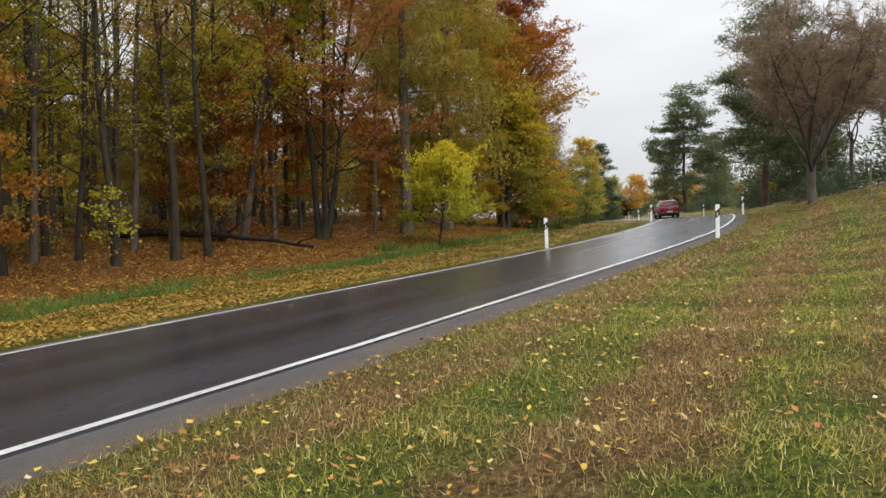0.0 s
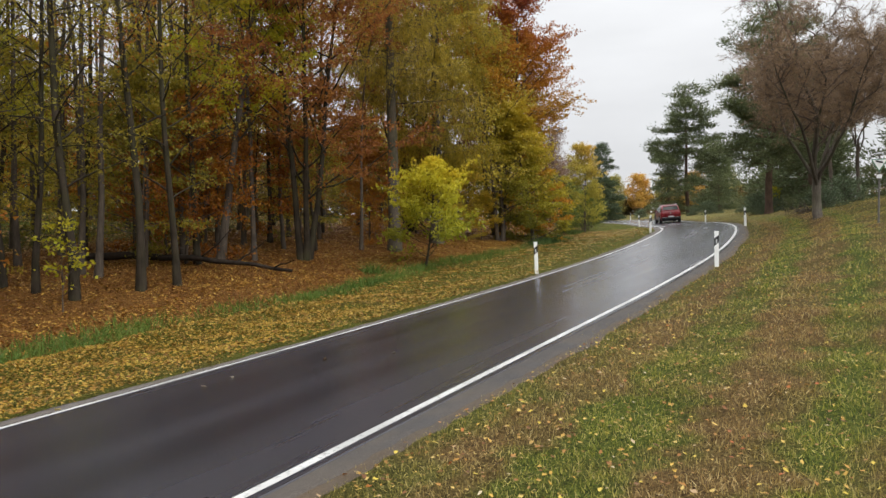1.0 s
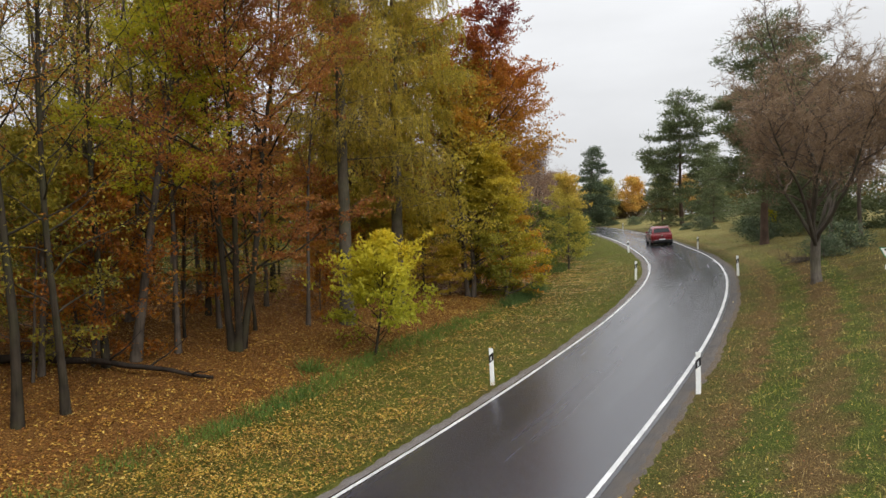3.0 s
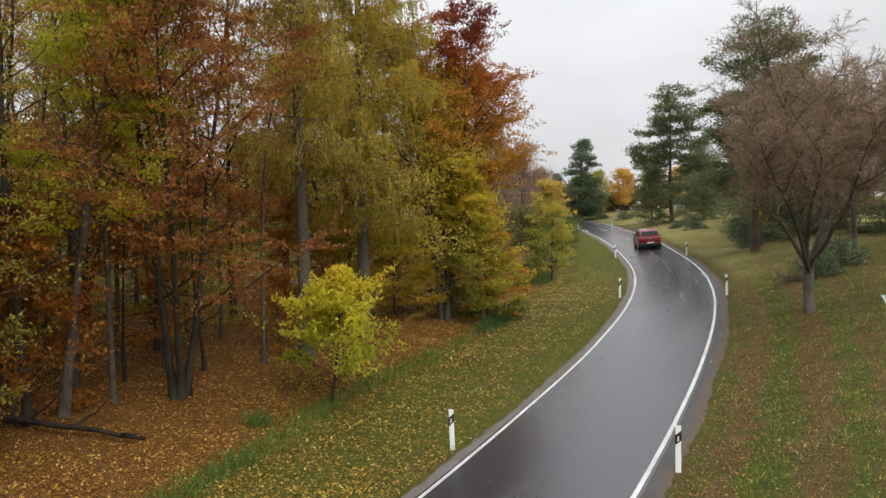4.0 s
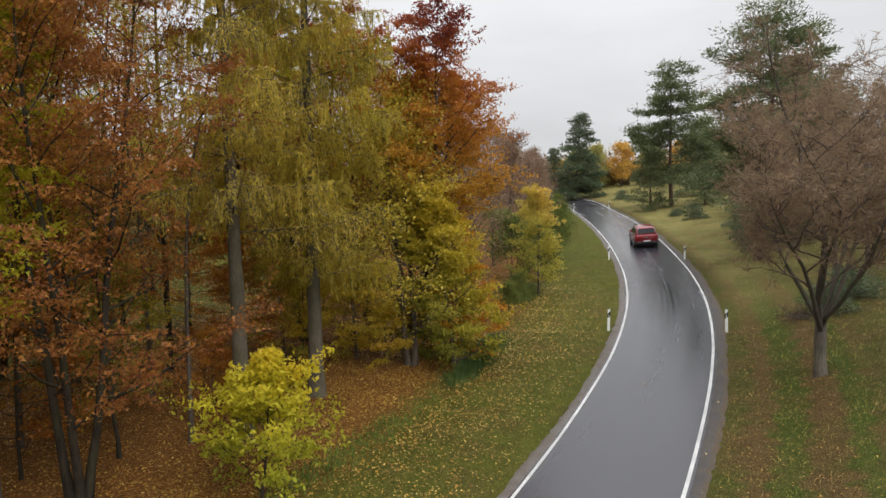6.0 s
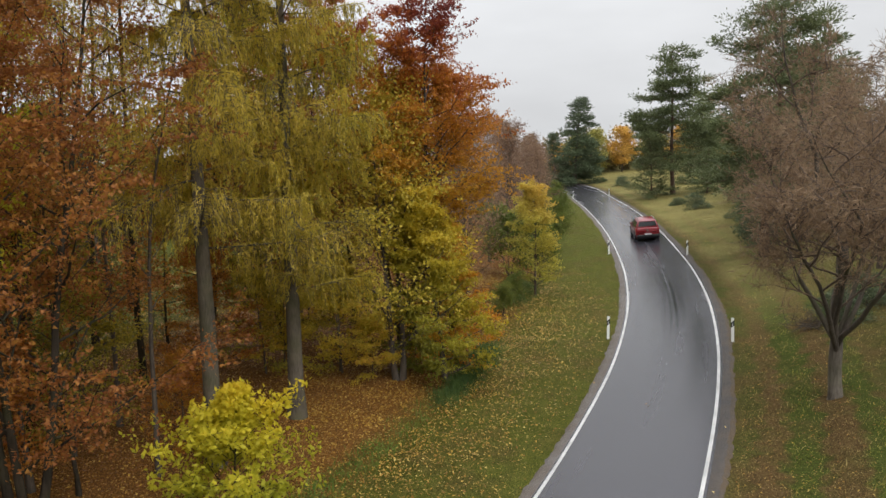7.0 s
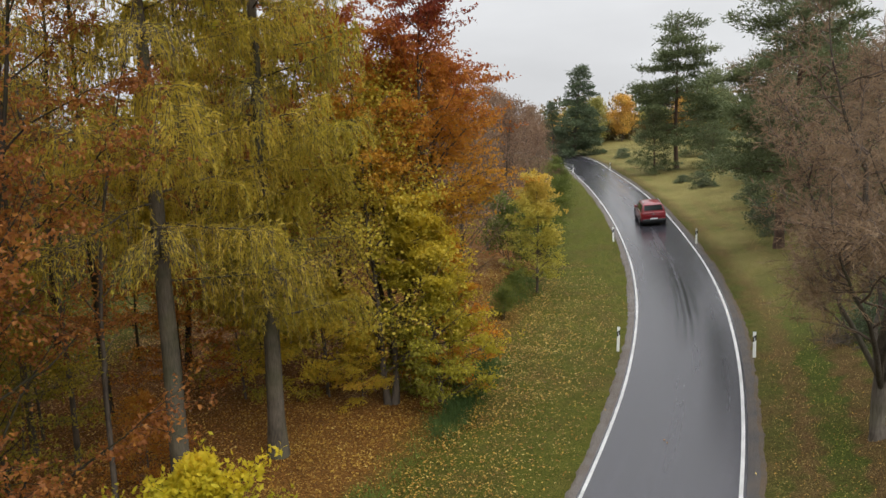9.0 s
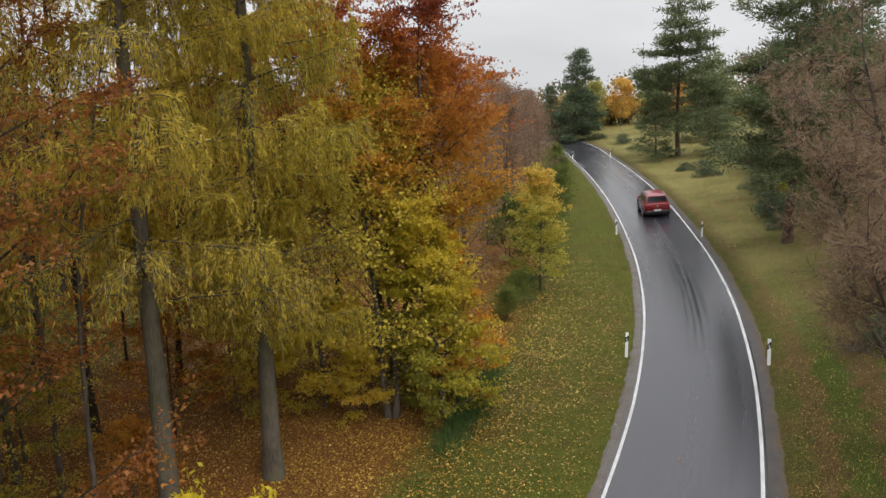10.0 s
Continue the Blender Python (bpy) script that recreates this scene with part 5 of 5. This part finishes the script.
# fallen leaves
x, y, d = scatter(rng, 760000, -24, 14, 3, 60, lambda d, x, y: (d < -2.5) * np.interp(d, [-30, -14, -9, -8.2, -7.2, -6.8, -5, -3.2, -2.6], [0.25, 0.6, 0.95, 0.7, 0.35, 0.95, 0.8, 0.7, 0.3]) * np.where(d > -7.2, np.interp(y, [17, 24, 44, 58], [1.0, 0.6, 0.95, 0.25]) * np.interp(d, [-7, -5.2, -3], [1.7, 1.0, 0.5]), 1.0) * (0.4 + 0.6 * patchy(x, y, 1.3)))
deep = d < np.interp(y, [22, 33], [-8.2, -12.0]) + np.interp(y, [22, 33], [1.0, 5.0]) * (patchy(x, y, 0.8) - 0.5)
stuff("fallen_leaves", ground_leaves("fallen_leaves", rng, x[deep], y[deep], 0.085, plain=True), L_FALLEN, "brown and orange leaf litter on the forest floor", "leaves")
edge = ~deep & (d < -7.2)
stuff("fallen_leaves", ground_leaves("fallen_leaves", rng, x[edge], y[edge], 0.085, 0.02, plain=True), L_YFALL, "golden fallen leaves at the edge of the forest", "leaves")
verge = ~deep & (d >= -7.2) & (rng.uniform(0, 1, len(x)) < np.interp(y, [16, 24], [1.0, 0.55]))
stuff("fallen_leaves", ground_leaves("fallen_leaves", rng, x[verge], y[verge], np.interp(y[verge], [14, 24], [0.058, 0.08]), np.interp(y[verge], [12, 22], [0.06, 0.1]), plain=True), L_YFALL, "yellow fallen leaves on the grass verge", "leaves")
x, y, d = scatter(rng, 300000, -14, 8, 3, 27, lambda d, x, y: (d < -2.6) * (d > -7.0) * np.interp(y, [4, 16, 25], [1.0, 0.8, 0.08]) * (0.35 + 0.65 * patchy(x, y, 1.9)))
stuff("fallen_leaves", ground_leaves("fallen_leaves", rng, x, y, 0.062, 0.09, plain=True), L_CARPET, "carpet of yellow and orange leaves on the grass verge", "leaves")
x, y, d = scatter(rng, 60000, -6, 18, 1, 40, lambda d, x, y: (d > 2.75) * np.interp(d, [2.7, 4.0, 7.0, 12], [0.9, 0.6, 0.25, 0.1]))
half = rng.uniform(0, 1, len(x)) < 0.45
stuff("fallen_leaves", ground_leaves("fallen_leaves", rng, x[half], y[half], 0.05, np.interp(y[half], [8, 16], [0.04, 0.085])), L_FALLEN, "scattered brown leaves in the grass", "leaves")
stuff("fallen_leaves", ground_leaves("fallen_leaves", rng, x[~half], y[~half], 0.048, np.interp(y[~half], [8, 16], [0.045, 0.09])), L_YFALL, "scattered yellow leaves in the grass", "leaves")
x, y, d = scatter(rng, 6000, -5, 9, 0.5, 15, lambda d, x, y: (d > 2.7) * np.interp(d, [2.7, 5, 10], [0.9, 0.6, 0.3]))
stuff("fallen_leaves", ground_leaves("fallen_leaves", rng, x, y, 0.046, 0.045), L_GAUDY, "yellow, orange and red leaves lying on the grass", "leaves")
x, y, d = scatter(rng, 260, -8, 20, 2, 50, lambda d, x, y: (np.abs(d) < 2.6) * np.where(np.abs(d) > 2.0, 0.9, 0.35))
stuff("fallen_leaves", ground_leaves("fallen_leaves", rng, x, y, 0.09, 0.0, True), L_YFALL, "a few fallen leaves stuck to the wet road", "leaves")


def fallen_log():
    root = new("fallen_log")
    rng = np.random.default_rng(91)
    a, b = np.array([-11.6, 24.2]), np.array([-4.7, 23.9])
    t = np.linspace(0, 1, 12)
    px, py = a[0] + (b[0] - a[0]) * t, a[1] + (b[1] - a[1]) * t + 0.15 * np.sin(t * 5)
    pts = np.stack([px, py, ground_z(px, py) + 0.16 + 0.1 * np.sin(t * 3.1)], 1)
    mesh_part("stem", smooth(mesh_from("stem", *tube(pts, np.linspace(0.14, 0.05, 12), 8))), B_LOG, root)
    for k in (4, 6, 8, 10):
        w = wander(rng, pts[k], (0.8, rng.uniform(-0.6, 0.6), 0.5), rng.uniform(0.8, 1.6), 5, 0.15, 0)
        mesh_part("side_branch", smooth(mesh_from("side_branch", *tube(w, np.linspace(0.035, 0.008, 6), 5))), B_LOG, root)
    tagged(root, "long dark fallen trunk lying on the forest floor", "log")


fallen_log()


def brush_heap():
    rng = np.random.default_rng(92)
    tubes = []
    for _ in range(90):
        p = np.array([rng.normal(0, 0.45), rng.normal(0, 0.4), rng.uniform(0, 0.25)])
        tubes.append(tube(wander(rng, p, rng.normal(0, 1, 3) * np.array([1, 1, 0.6]) + np.array([0, 0, 0.5]), rng.uniform(0.5, 1.1), 4, 0.2, 0), np.linspace(0.014, 0.004, 5), 4))
    ob = mesh_part("brushwood", smooth(mesh_from("brushwood", *join(tubes))), B_DARK)
    ob.matrix_world = pose(19.6, 39.8, float(ground_z(19.6, 39.8)))
    tagged(ob, "heap of dark dry twigs beside the bare tree", "brushwood")


brush_heap()
M_SIGN = plain_material("white_enamel", (0.75, 0.76, 0.75), 0.35, 0.5, 0.0, 0.05, 6.0)
M_SIGNGREEN = plain_material("green_enamel", (0.02, 0.16, 0.07), 0.35, 0.5)
M_STEEL = plain_material("weathered_steel", (0.16, 0.15, 0.14), 0.6, 0.4, 0.6, 0.25, 20.0)


def reserve_sign(x, y, turn):
    """Downward-pointing triangle plate with a green border on a thin pole, a small plate below."""
    root = new("nature_reserve_sign")
    bm = bmesh.new()
    bmesh.ops.create_cone(bm, cap_ends=True, segments=10, radius1=0.03, radius2=0.03, depth=2.5, matrix=Matrix.Translation((0, 0.03, 1.0)))
    part("pole", bm, M_STEEL, root)

    def triangle(name, size, y0, y1, mat, label=""):
        bm = bmesh.new()
        c = [(-size, 0.577 * size), (size, 0.577 * size), (0, -1.155 * size)]
        f = [bm.verts.new((a, y0, 1.98 + b)) for a, b in c]
        g = [bm.verts.new((a, y1, 1.98 + b)) for a, b in c]
        bm.faces.new(f)
        bm.faces.new(g[::-1])
        for i in range(3):
            bm.faces.new((f[i], g[i], g[(i + 1) % 3], f[(i + 1) % 3]))
        bmesh.ops.recalc_face_normals(bm, faces=bm.faces)
        part(name, bm, mat, root, label)
    triangle("border", 0.24, -0.012, 0.0, M_SIGNGREEN, "green triangular border")
    triangle("plate", 0.2, -0.017, -0.009, M_SIGN, "white triangular plate")
    bm = bmesh.new()
    for v in box(bm, (-0.1, -0.021, 2.0), (0.1, -0.016, 2.06)):
        v.co.z += -0.25 * v.co.x
    part("emblem", bm, M_BLACK, root, "dark emblem")
    bm = bmesh.new()
    box(bm, (-0.075, -0.012, 1.5), (0.075, 0.0, 1.62))
    bmesh.ops.bevel(bm, geom=bm.edges[:], offset=0.003, segments=1, affect="EDGES")
    part("lower_plate", bm, M_SIGN, root, "small white plate")
    root.matrix_world = pose(x, y, float(ground_z(x, y)) - 0.05, 0, 2, turn)
    tagged(root, "white triangular sign with green border on a thin pole", "sign")


reserve_sign(14.3, 23.5, -32)


def far_woods():
    """The edge of the woods beyond the clearing and round the horizon: a deep, uneven belt of foliage."""
    rng = np.random.default_rng(93)
    n = 48000
    a = rng.uniform(-1.35, 1.25, n)
    r = np.where(a < -0.1, rng.uniform(62, 78, n), rng.uniform(175, 200, n))
    x, y = 4 + r * np.sin(a), 8 + r * np.cos(a)
    keep = (np.abs(lateral(x, y)) > 14) | (y > 160)
    x, y = x[keep], y[keep]
    h = (5.5 + 2.2 * np.sin(0.21 * x + 0.13 * y) + 1.4 * np.sin(0.53 * x - 0.37 * y)) * np.where(y > 150, 1.1, 1.0)
    z = ground_z(x, y) + h * rng.uniform(0, 1, len(x)) ** 0.8
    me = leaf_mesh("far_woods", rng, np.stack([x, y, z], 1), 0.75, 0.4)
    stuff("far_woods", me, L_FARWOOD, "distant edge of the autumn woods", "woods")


far_woods()


# ---- the red car ----
def car_paint():
    m, nt, b = material("red_car_paint", 0.28, 0.5)
    f = noise_fac(nt, 3.0, 4.0, 0.3, 0.7)
    nt.links.new(ramp_node(nt, f, [(0.0, (0.17, 0.006, 0.013)), (1.0, (0.22, 0.009, 0.016))]), b.inputs["Base Color"])
    b.inputs["Metallic"].default_value = 0.0
    b.inputs["Coat Weight"].default_value = 0.5
    b.inputs["Coat Roughness"].default_value = 0.06
    return m


M_PAINT = car_paint()
M_GLASS = plain_material("tinted_car_glass", (0.012, 0.014, 0.015), 0.08, 0.35, 0.0, 0.05)
M_TYRE = plain_material("tyre_rubber", (0.02, 0.02, 0.021), 0.75, 0.3)
M_RIM = plain_material("grey_alloy", (0.22, 0.22, 0.23), 0.35, 0.5, 0.8)
M_CLAD = plain_material("dark_plastic_cladding", (0.028, 0.029, 0.031), 0.6, 0.35)
M_CHROME = plain_material("satin_chrome", (0.62, 0.62, 0.63), 0.25, 0.6, 1.0, 0.04)
M_TAIL = plain_material("red_tail_light", (0.3, 0.008, 0.01), 0.12, 0.7)
M_PLATE = plain_material("white_plate", (0.62, 0.63, 0.64), 0.4, 0.4, 0.0, 0.03)
M_CLEAR = plain_material("clear_headlight", (0.5, 0.52, 0.54), 0.1, 0.8)


def loft(stations):
    """A shell through cross-sections: each a list of (half width, z); mirrored, closed at both ends."""
    bm = bmesh.new()
    rings = []
    for y, prof in stations:
        right = [bm.verts.new((x, y, z)) for x, z in prof]
        left = [bm.verts.new((-x, y, z)) for x, z in reversed(prof) if x > 1e-4]
        rings.append(right + left)
    n = len(rings[0])
    for a, b in zip(rings, rings[1:]):
        for i in range(n):
            bm.faces.new((a[i], a[(i + 1) % n], b[(i + 1) % n], b[i]))
    bm.faces.new(rings[0])
    bm.faces.new(rings[-1])
    bmesh.ops.recalc_face_normals(bm, faces=bm.faces)
    for f in bm.faces:
        f.smooth = True
    return bm


def slab(corners, push, thick=0.012):
    """A thin panel on four corners, pushed out and given thickness along push."""
    bm = bmesh.new()
    p = Vector(push).normalized()
    a = [bm.verts.new(Vector(c) + p * thick) for c in corners]
    b = [bm.verts.new(Vector(c) - p * thick) for c in corners]
    bm.faces.new(a)
    bm.faces.new(b[::-1])
    n = len(a)
    for i in range(n):
        bm.faces.new((a[i], b[i], b[(i + 1) % n], a[(i + 1) % n]))
    bmesh.ops.recalc_face_normals(bm, faces=bm.faces)
    return bm


def suv():
    root = new("red_suv")

    def section(w, zb, zt):
        return [(0.0, zb), (w - 0.12, zb), (w - 0.03, zb + 0.1), (w, zb + 0.3), (w, 0.72), (w - 0.015, zt - 0.14), (w - 0.06, zt - 0.02), (w - 0.13, zt), (0.0, zt + 0.025)]
    body = loft([(-2.33, section(0.78, 0.46, 0.98)), (-2.28, section(0.86, 0.36, 1.06)), (-2.0, section(0.905, 0.28, 1.08)), (-1.2, section(0.917, 0.24, 1.07)), (0.0, section(0.915, 0.24, 1.05)),
                 (0.9, section(0.917, 0.24, 1.04)), (1.6, section(0.91, 0.26, 0.99)), (2.05, section(0.885, 0.3, 0.92)), (2.27, section(0.81, 0.36, 0.8)), (2.33, section(0.7, 0.42, 0.7))])
    part("body", body, M_PAINT, root)

    def cabin(w0, z0, w1, z1):
        return [(0.0, z0), (w0, z0), (0.5 * (w0 + w1) + 0.02, 0.5 * (z0 + z1)), (w1 + 0.02, z1 - 0.07), (w1 - 0.05, z1 - 0.015), (0.0, z1 + 0.02)]
    part("cabin", loft([(-2.27, cabin(0.8, 1.0, 0.76, 1.14)), (-2.12, cabin(0.83, 1.0, 0.7, 1.48)), (-1.98, cabin(0.85, 1.0, 0.67, 1.59)), (-1.2, cabin(0.86, 1.0, 0.66, 1.645)), (-0.2, cabin(0.86, 1.0, 0.65, 1.65)),
                        (0.25, cabin(0.85, 1.0, 0.64, 1.61)), (0.75, cabin(0.84, 1.0, 0.7, 1.34)), (1.2, cabin(0.8, 1.0, 0.78, 1.06))]), M_PAINT, root)
    part("rear_window", slab([(-0.69, -2.268, 1.18), (0.69, -2.268, 1.18), (0.61, -2.128, 1.5), (-0.61, -2.128, 1.5)], (0, -1, 0.44), 0.018), M_GLASS, root, "dark tinted rear window")
    part("windscreen", slab([(-0.7, 1.06, 1.18), (0.7, 1.06, 1.18), (0.6, 0.4, 1.565), (-0.6, 0.4, 1.565)], (0, 0.6, 1), 0.02), M_GLASS, root, "dark tinted windscreen")
    part("spoiler", slab([(-0.63, -2.14, 1.55), (0.63, -2.14, 1.55), (0.6, -1.9, 1.62), (-0.6, -1.9, 1.62)], (0, -0.2, 1), 0.02), M_PAINT, root)
    for s in (-1, 1):
        for y0, y1 in ((-1.85, -1.12), (-1.05, -0.1), (-0.03, 0.72)):
            k = 0.18 if y1 > 0.5 else (-0.0)
            r = 0.12 if y0 < -1.5 else 0.0
            part("side_window", slab([(s * 0.855, y0, 1.09), (s * 0.855, y1 + (0.15 if k else 0), 1.09), (s * 0.715, y1 - k * 1.6, 1.5 - k * 0.3), (s * 0.715, y0 + r, 1.5)], (s, 0, 0.32), 0.02), M_GLASS, root, "dark tinted side window")
        part("window_trim", slab([(s * 0.885, -1.95, 1.055), (s * 0.885, 0.9, 1.055), (s * 0.88, 0.9, 1.08), (s * 0.88, -1.95, 1.08)], (s, 0, 0), 0.008), M_CHROME, root, "chrome window strip")
        rail = wander(np.random.default_rng(3), (s * 0.6, -1.85, 1.66), (0, 1, 0.0), 2.0, 6, 0.0, 0.0)
        rail[:, 2] += 0.045 * np.sin(np.linspace(0, math.pi, 7)) + 0.01
        mesh_part("roof_rail", smooth(mesh_from("roof_rail", *tube(rail, np.full(7, 0.022), 8))), M_CHROME, root, "silver roof rail")
        part("tail_light", slab([(s * 0.48, -2.335, 0.87), (s * 0.88, -2.24, 0.87), (s * 0.87, -2.24, 0.99), (s * 0.48, -2.325, 0.96)], (s * 0.2, -1, 0), 0.014), M_TAIL, root, "red tail light")
        part("headlight", slab([(s * 0.5, 2.31, 0.72), (s * 0.8, 2.2, 0.72), (s * 0.8, 2.2, 0.83), (s * 0.5, 2.29, 0.8)], (s * 0.3, 1, 0.2), 0.015), M_CLEAR, root, "clear headlight")
        bm = bmesh.new()
        box(bm, (s * 0.93 - 0.09, 0.62, 1.05), (s * 0.93 + 0.09, 0.8, 1.2))
        bmesh.ops.bevel(bm, geom=bm.edges[:], offset=0.035, segments=3, affect="EDGES")
        part("door_mirror", bm, M_PAINT, root)
        for y in (-0.75, 0.25):
            bm = bmesh.new()
            box(bm, (s * 0.918 - 0.015, y, 0.93), (s * 0.918 + 0.015, y + 0.2, 0.955))
            part("door_handle", bm, M_CHROME, root, "chrome door handle")
        for y in (-1.1, -0.06, 0.98):
            bm = bmesh.new()
            box(bm, (s * 0.9 - 0.02, y, 0.45), (s * 0.9 + 0.02, y + 0.008, 1.03))
            part("door_gap", bm, M_CLAD, root)
        part("sill", slab([(s * 0.9, -0.98, 0.26), (s * 0.9, 0.98, 0.26), (s * 0.925, 0.98, 0.4), (s * 0.925, -0.98, 0.4)], (s, 0, -0.2), 0.015), M_CLAD, root, "dark plastic sill")
        part("sill_strip", slab([(s * 0.93, -0.98, 0.385), (s * 0.93, 0.98, 0.385), (s * 0.93, 0.98, 0.405), (s * 0.93, -0.98, 0.405)], (s, 0, 0), 0.01), M_CHROME, root, "chrome strip")
        for y in (-1.42, 1.42):
            arch = np.array([(s * 0.905, y + 0.415 * math.cos(a), 0.36 + 0.415 * math.sin(a)) for a in np.linspace(-0.25, math.pi + 0.25, 15)])
            mesh_part("wheel_arch", smooth(mesh_from("wheel_arch", *tube(arch, np.full(15, 0.045), 6))), M_CLAD, root, "dark plastic wheel arch")
            bm = bmesh.new()
            turn = Matrix.Translation((s * 0.82, y, 0.36)) @ Matrix.Rotation(math.pi / 2, 4, "Y")
            bmesh.ops.create_cone(bm, cap_ends=True, segments=28, radius1=0.36, radius2=0.36, depth=0.235, matrix=turn)
            bmesh.ops.bevel(bm, geom=[e for e in bm.edges if len(e.link_faces) == 2 and any(len(f.verts) > 5 for f in e.link_faces)], offset=0.03, segments=2, affect="EDGES")
            wheel = part("wheel", bm, M_TYRE, root, "black tyre")
            bm = bmesh.new()
            bmesh.ops.create_cone(bm, cap_ends=True, segments=24, radius1=0.24, radius2=0.22, depth=0.03, matrix=Matrix.Translation((s * 0.935, y, 0.36)) @ Matrix.Rotation(s * math.pi / 2, 4, "Y"))
            for a in range(5):
                m = Matrix.Translation((s * 0.955, y, 0.36)) @ Matrix.Rotation(a * 1.2566, 4, "X")
                for v in box(bm, (-0.012, -0.035, 0.02), (0.012, 0.035, 0.21)):
                    v.co = m @ v.co
            part("rim", bm, M_RIM, wheel, "grey five-spoke alloy rim")
    bm = bmesh.new()
    box(bm, (-0.84, -2.37, 0.34), (0.84, -2.2, 0.58))
    bmesh.ops.bevel(bm, geom=bm.edges[:], offset=0.05, segments=3, affect="EDGES")
    part("rear_bumper", bm, M_CLAD, root, "dark plastic rear bumper")
    for s in (-1, 1):
        bm = bmesh.new()
        box(bm, (s * 0.55 - 0.16, -2.385, 0.5), (s * 0.55 + 0.16, -2.36, 0.535))
        part("bumper_trim", bm, M_CHROME, root, "chrome bumper strip")
    bm = bmesh.new()
    box(bm, (-0.26, -2.39, 0.53), (0.26, -2.365, 0.64))
    part("number_plate", bm, M_PLATE, root, "plain white number plate")
    bm = bmesh.new()
    bmesh.ops.create_cone(bm, cap_ends=True, segments=20, radius1=0.06, radius2=0.06, depth=0.015, matrix=Matrix.Translation((0, -2.345, 0.9)) @ Matrix.Rotation(math.pi / 2, 4, "X"))
    part("badge", bm, M_CHROME, root, "round chrome badge")
    part("light_bar", slab([(-0.5, -2.335, 0.955), (0.5, -2.335, 0.955), (0.5, -2.33, 0.975), (-0.5, -2.33, 0.975)], (0, -1, 0), 0.01), M_TAIL, root, "thin red light bar")
    part("grille", slab([(-0.42, 2.335, 0.55), (0.42, 2.335, 0.55), (0.42, 2.325, 0.72), (-0.42, 2.325, 0.72)], (0, 1, 0), 0.012), M_CLAD, root, "dark grille")
    part("underbody", loft([(-2.2, [(0.0, 0.2), (0.7, 0.2), (0.75, 0.35), (0.0, 0.36)]), (2.2, [(0.0, 0.2), (0.7, 0.2), (0.75, 0.35), (0.0, 0.36)])]), M_CLAD, root)
    return tagged(root, "red family car with silver roof rails on the wet road", "car")


def park_on_road(ob, y, d):
    xc, s = road_frame(y)
    n = math.sqrt(1 + float(s) ** 2)
    px, py = float(xc) + d / n, y - d * float(s) / n
    f = Vector((float(s), 1.0, 0)).normalized()
    a, b = Vector((px, py, 0)) + f * 1.4, Vector((px, py, 0)) - f * 1.4
    za, zb = float(road_plane(a.x, a.y)), float(road_plane(b.x, b.y))
    rx = math.degrees(math.atan2(za - zb, 2.8))
    right = Vector((f.y, -f.x, 0))
    l, r = Vector((px, py, 0)) - right * 0.8, Vector((px, py, 0)) + right * 0.8
    ry = math.degrees(math.atan2(float(road_plane(l.x, l.y)) - float(road_plane(r.x, r.y)), 1.6))
    turn = Matrix.Rotation(-math.atan2(float(s), 1.0), 4, "Z")
    ob.matrix_world = Matrix.Translation((px, py, (za + zb) / 2 + 0.038)) @ turn @ pose(0, 0, 0, rx, ry, 0)


park_on_road(suv(), 70.5, 0.55)
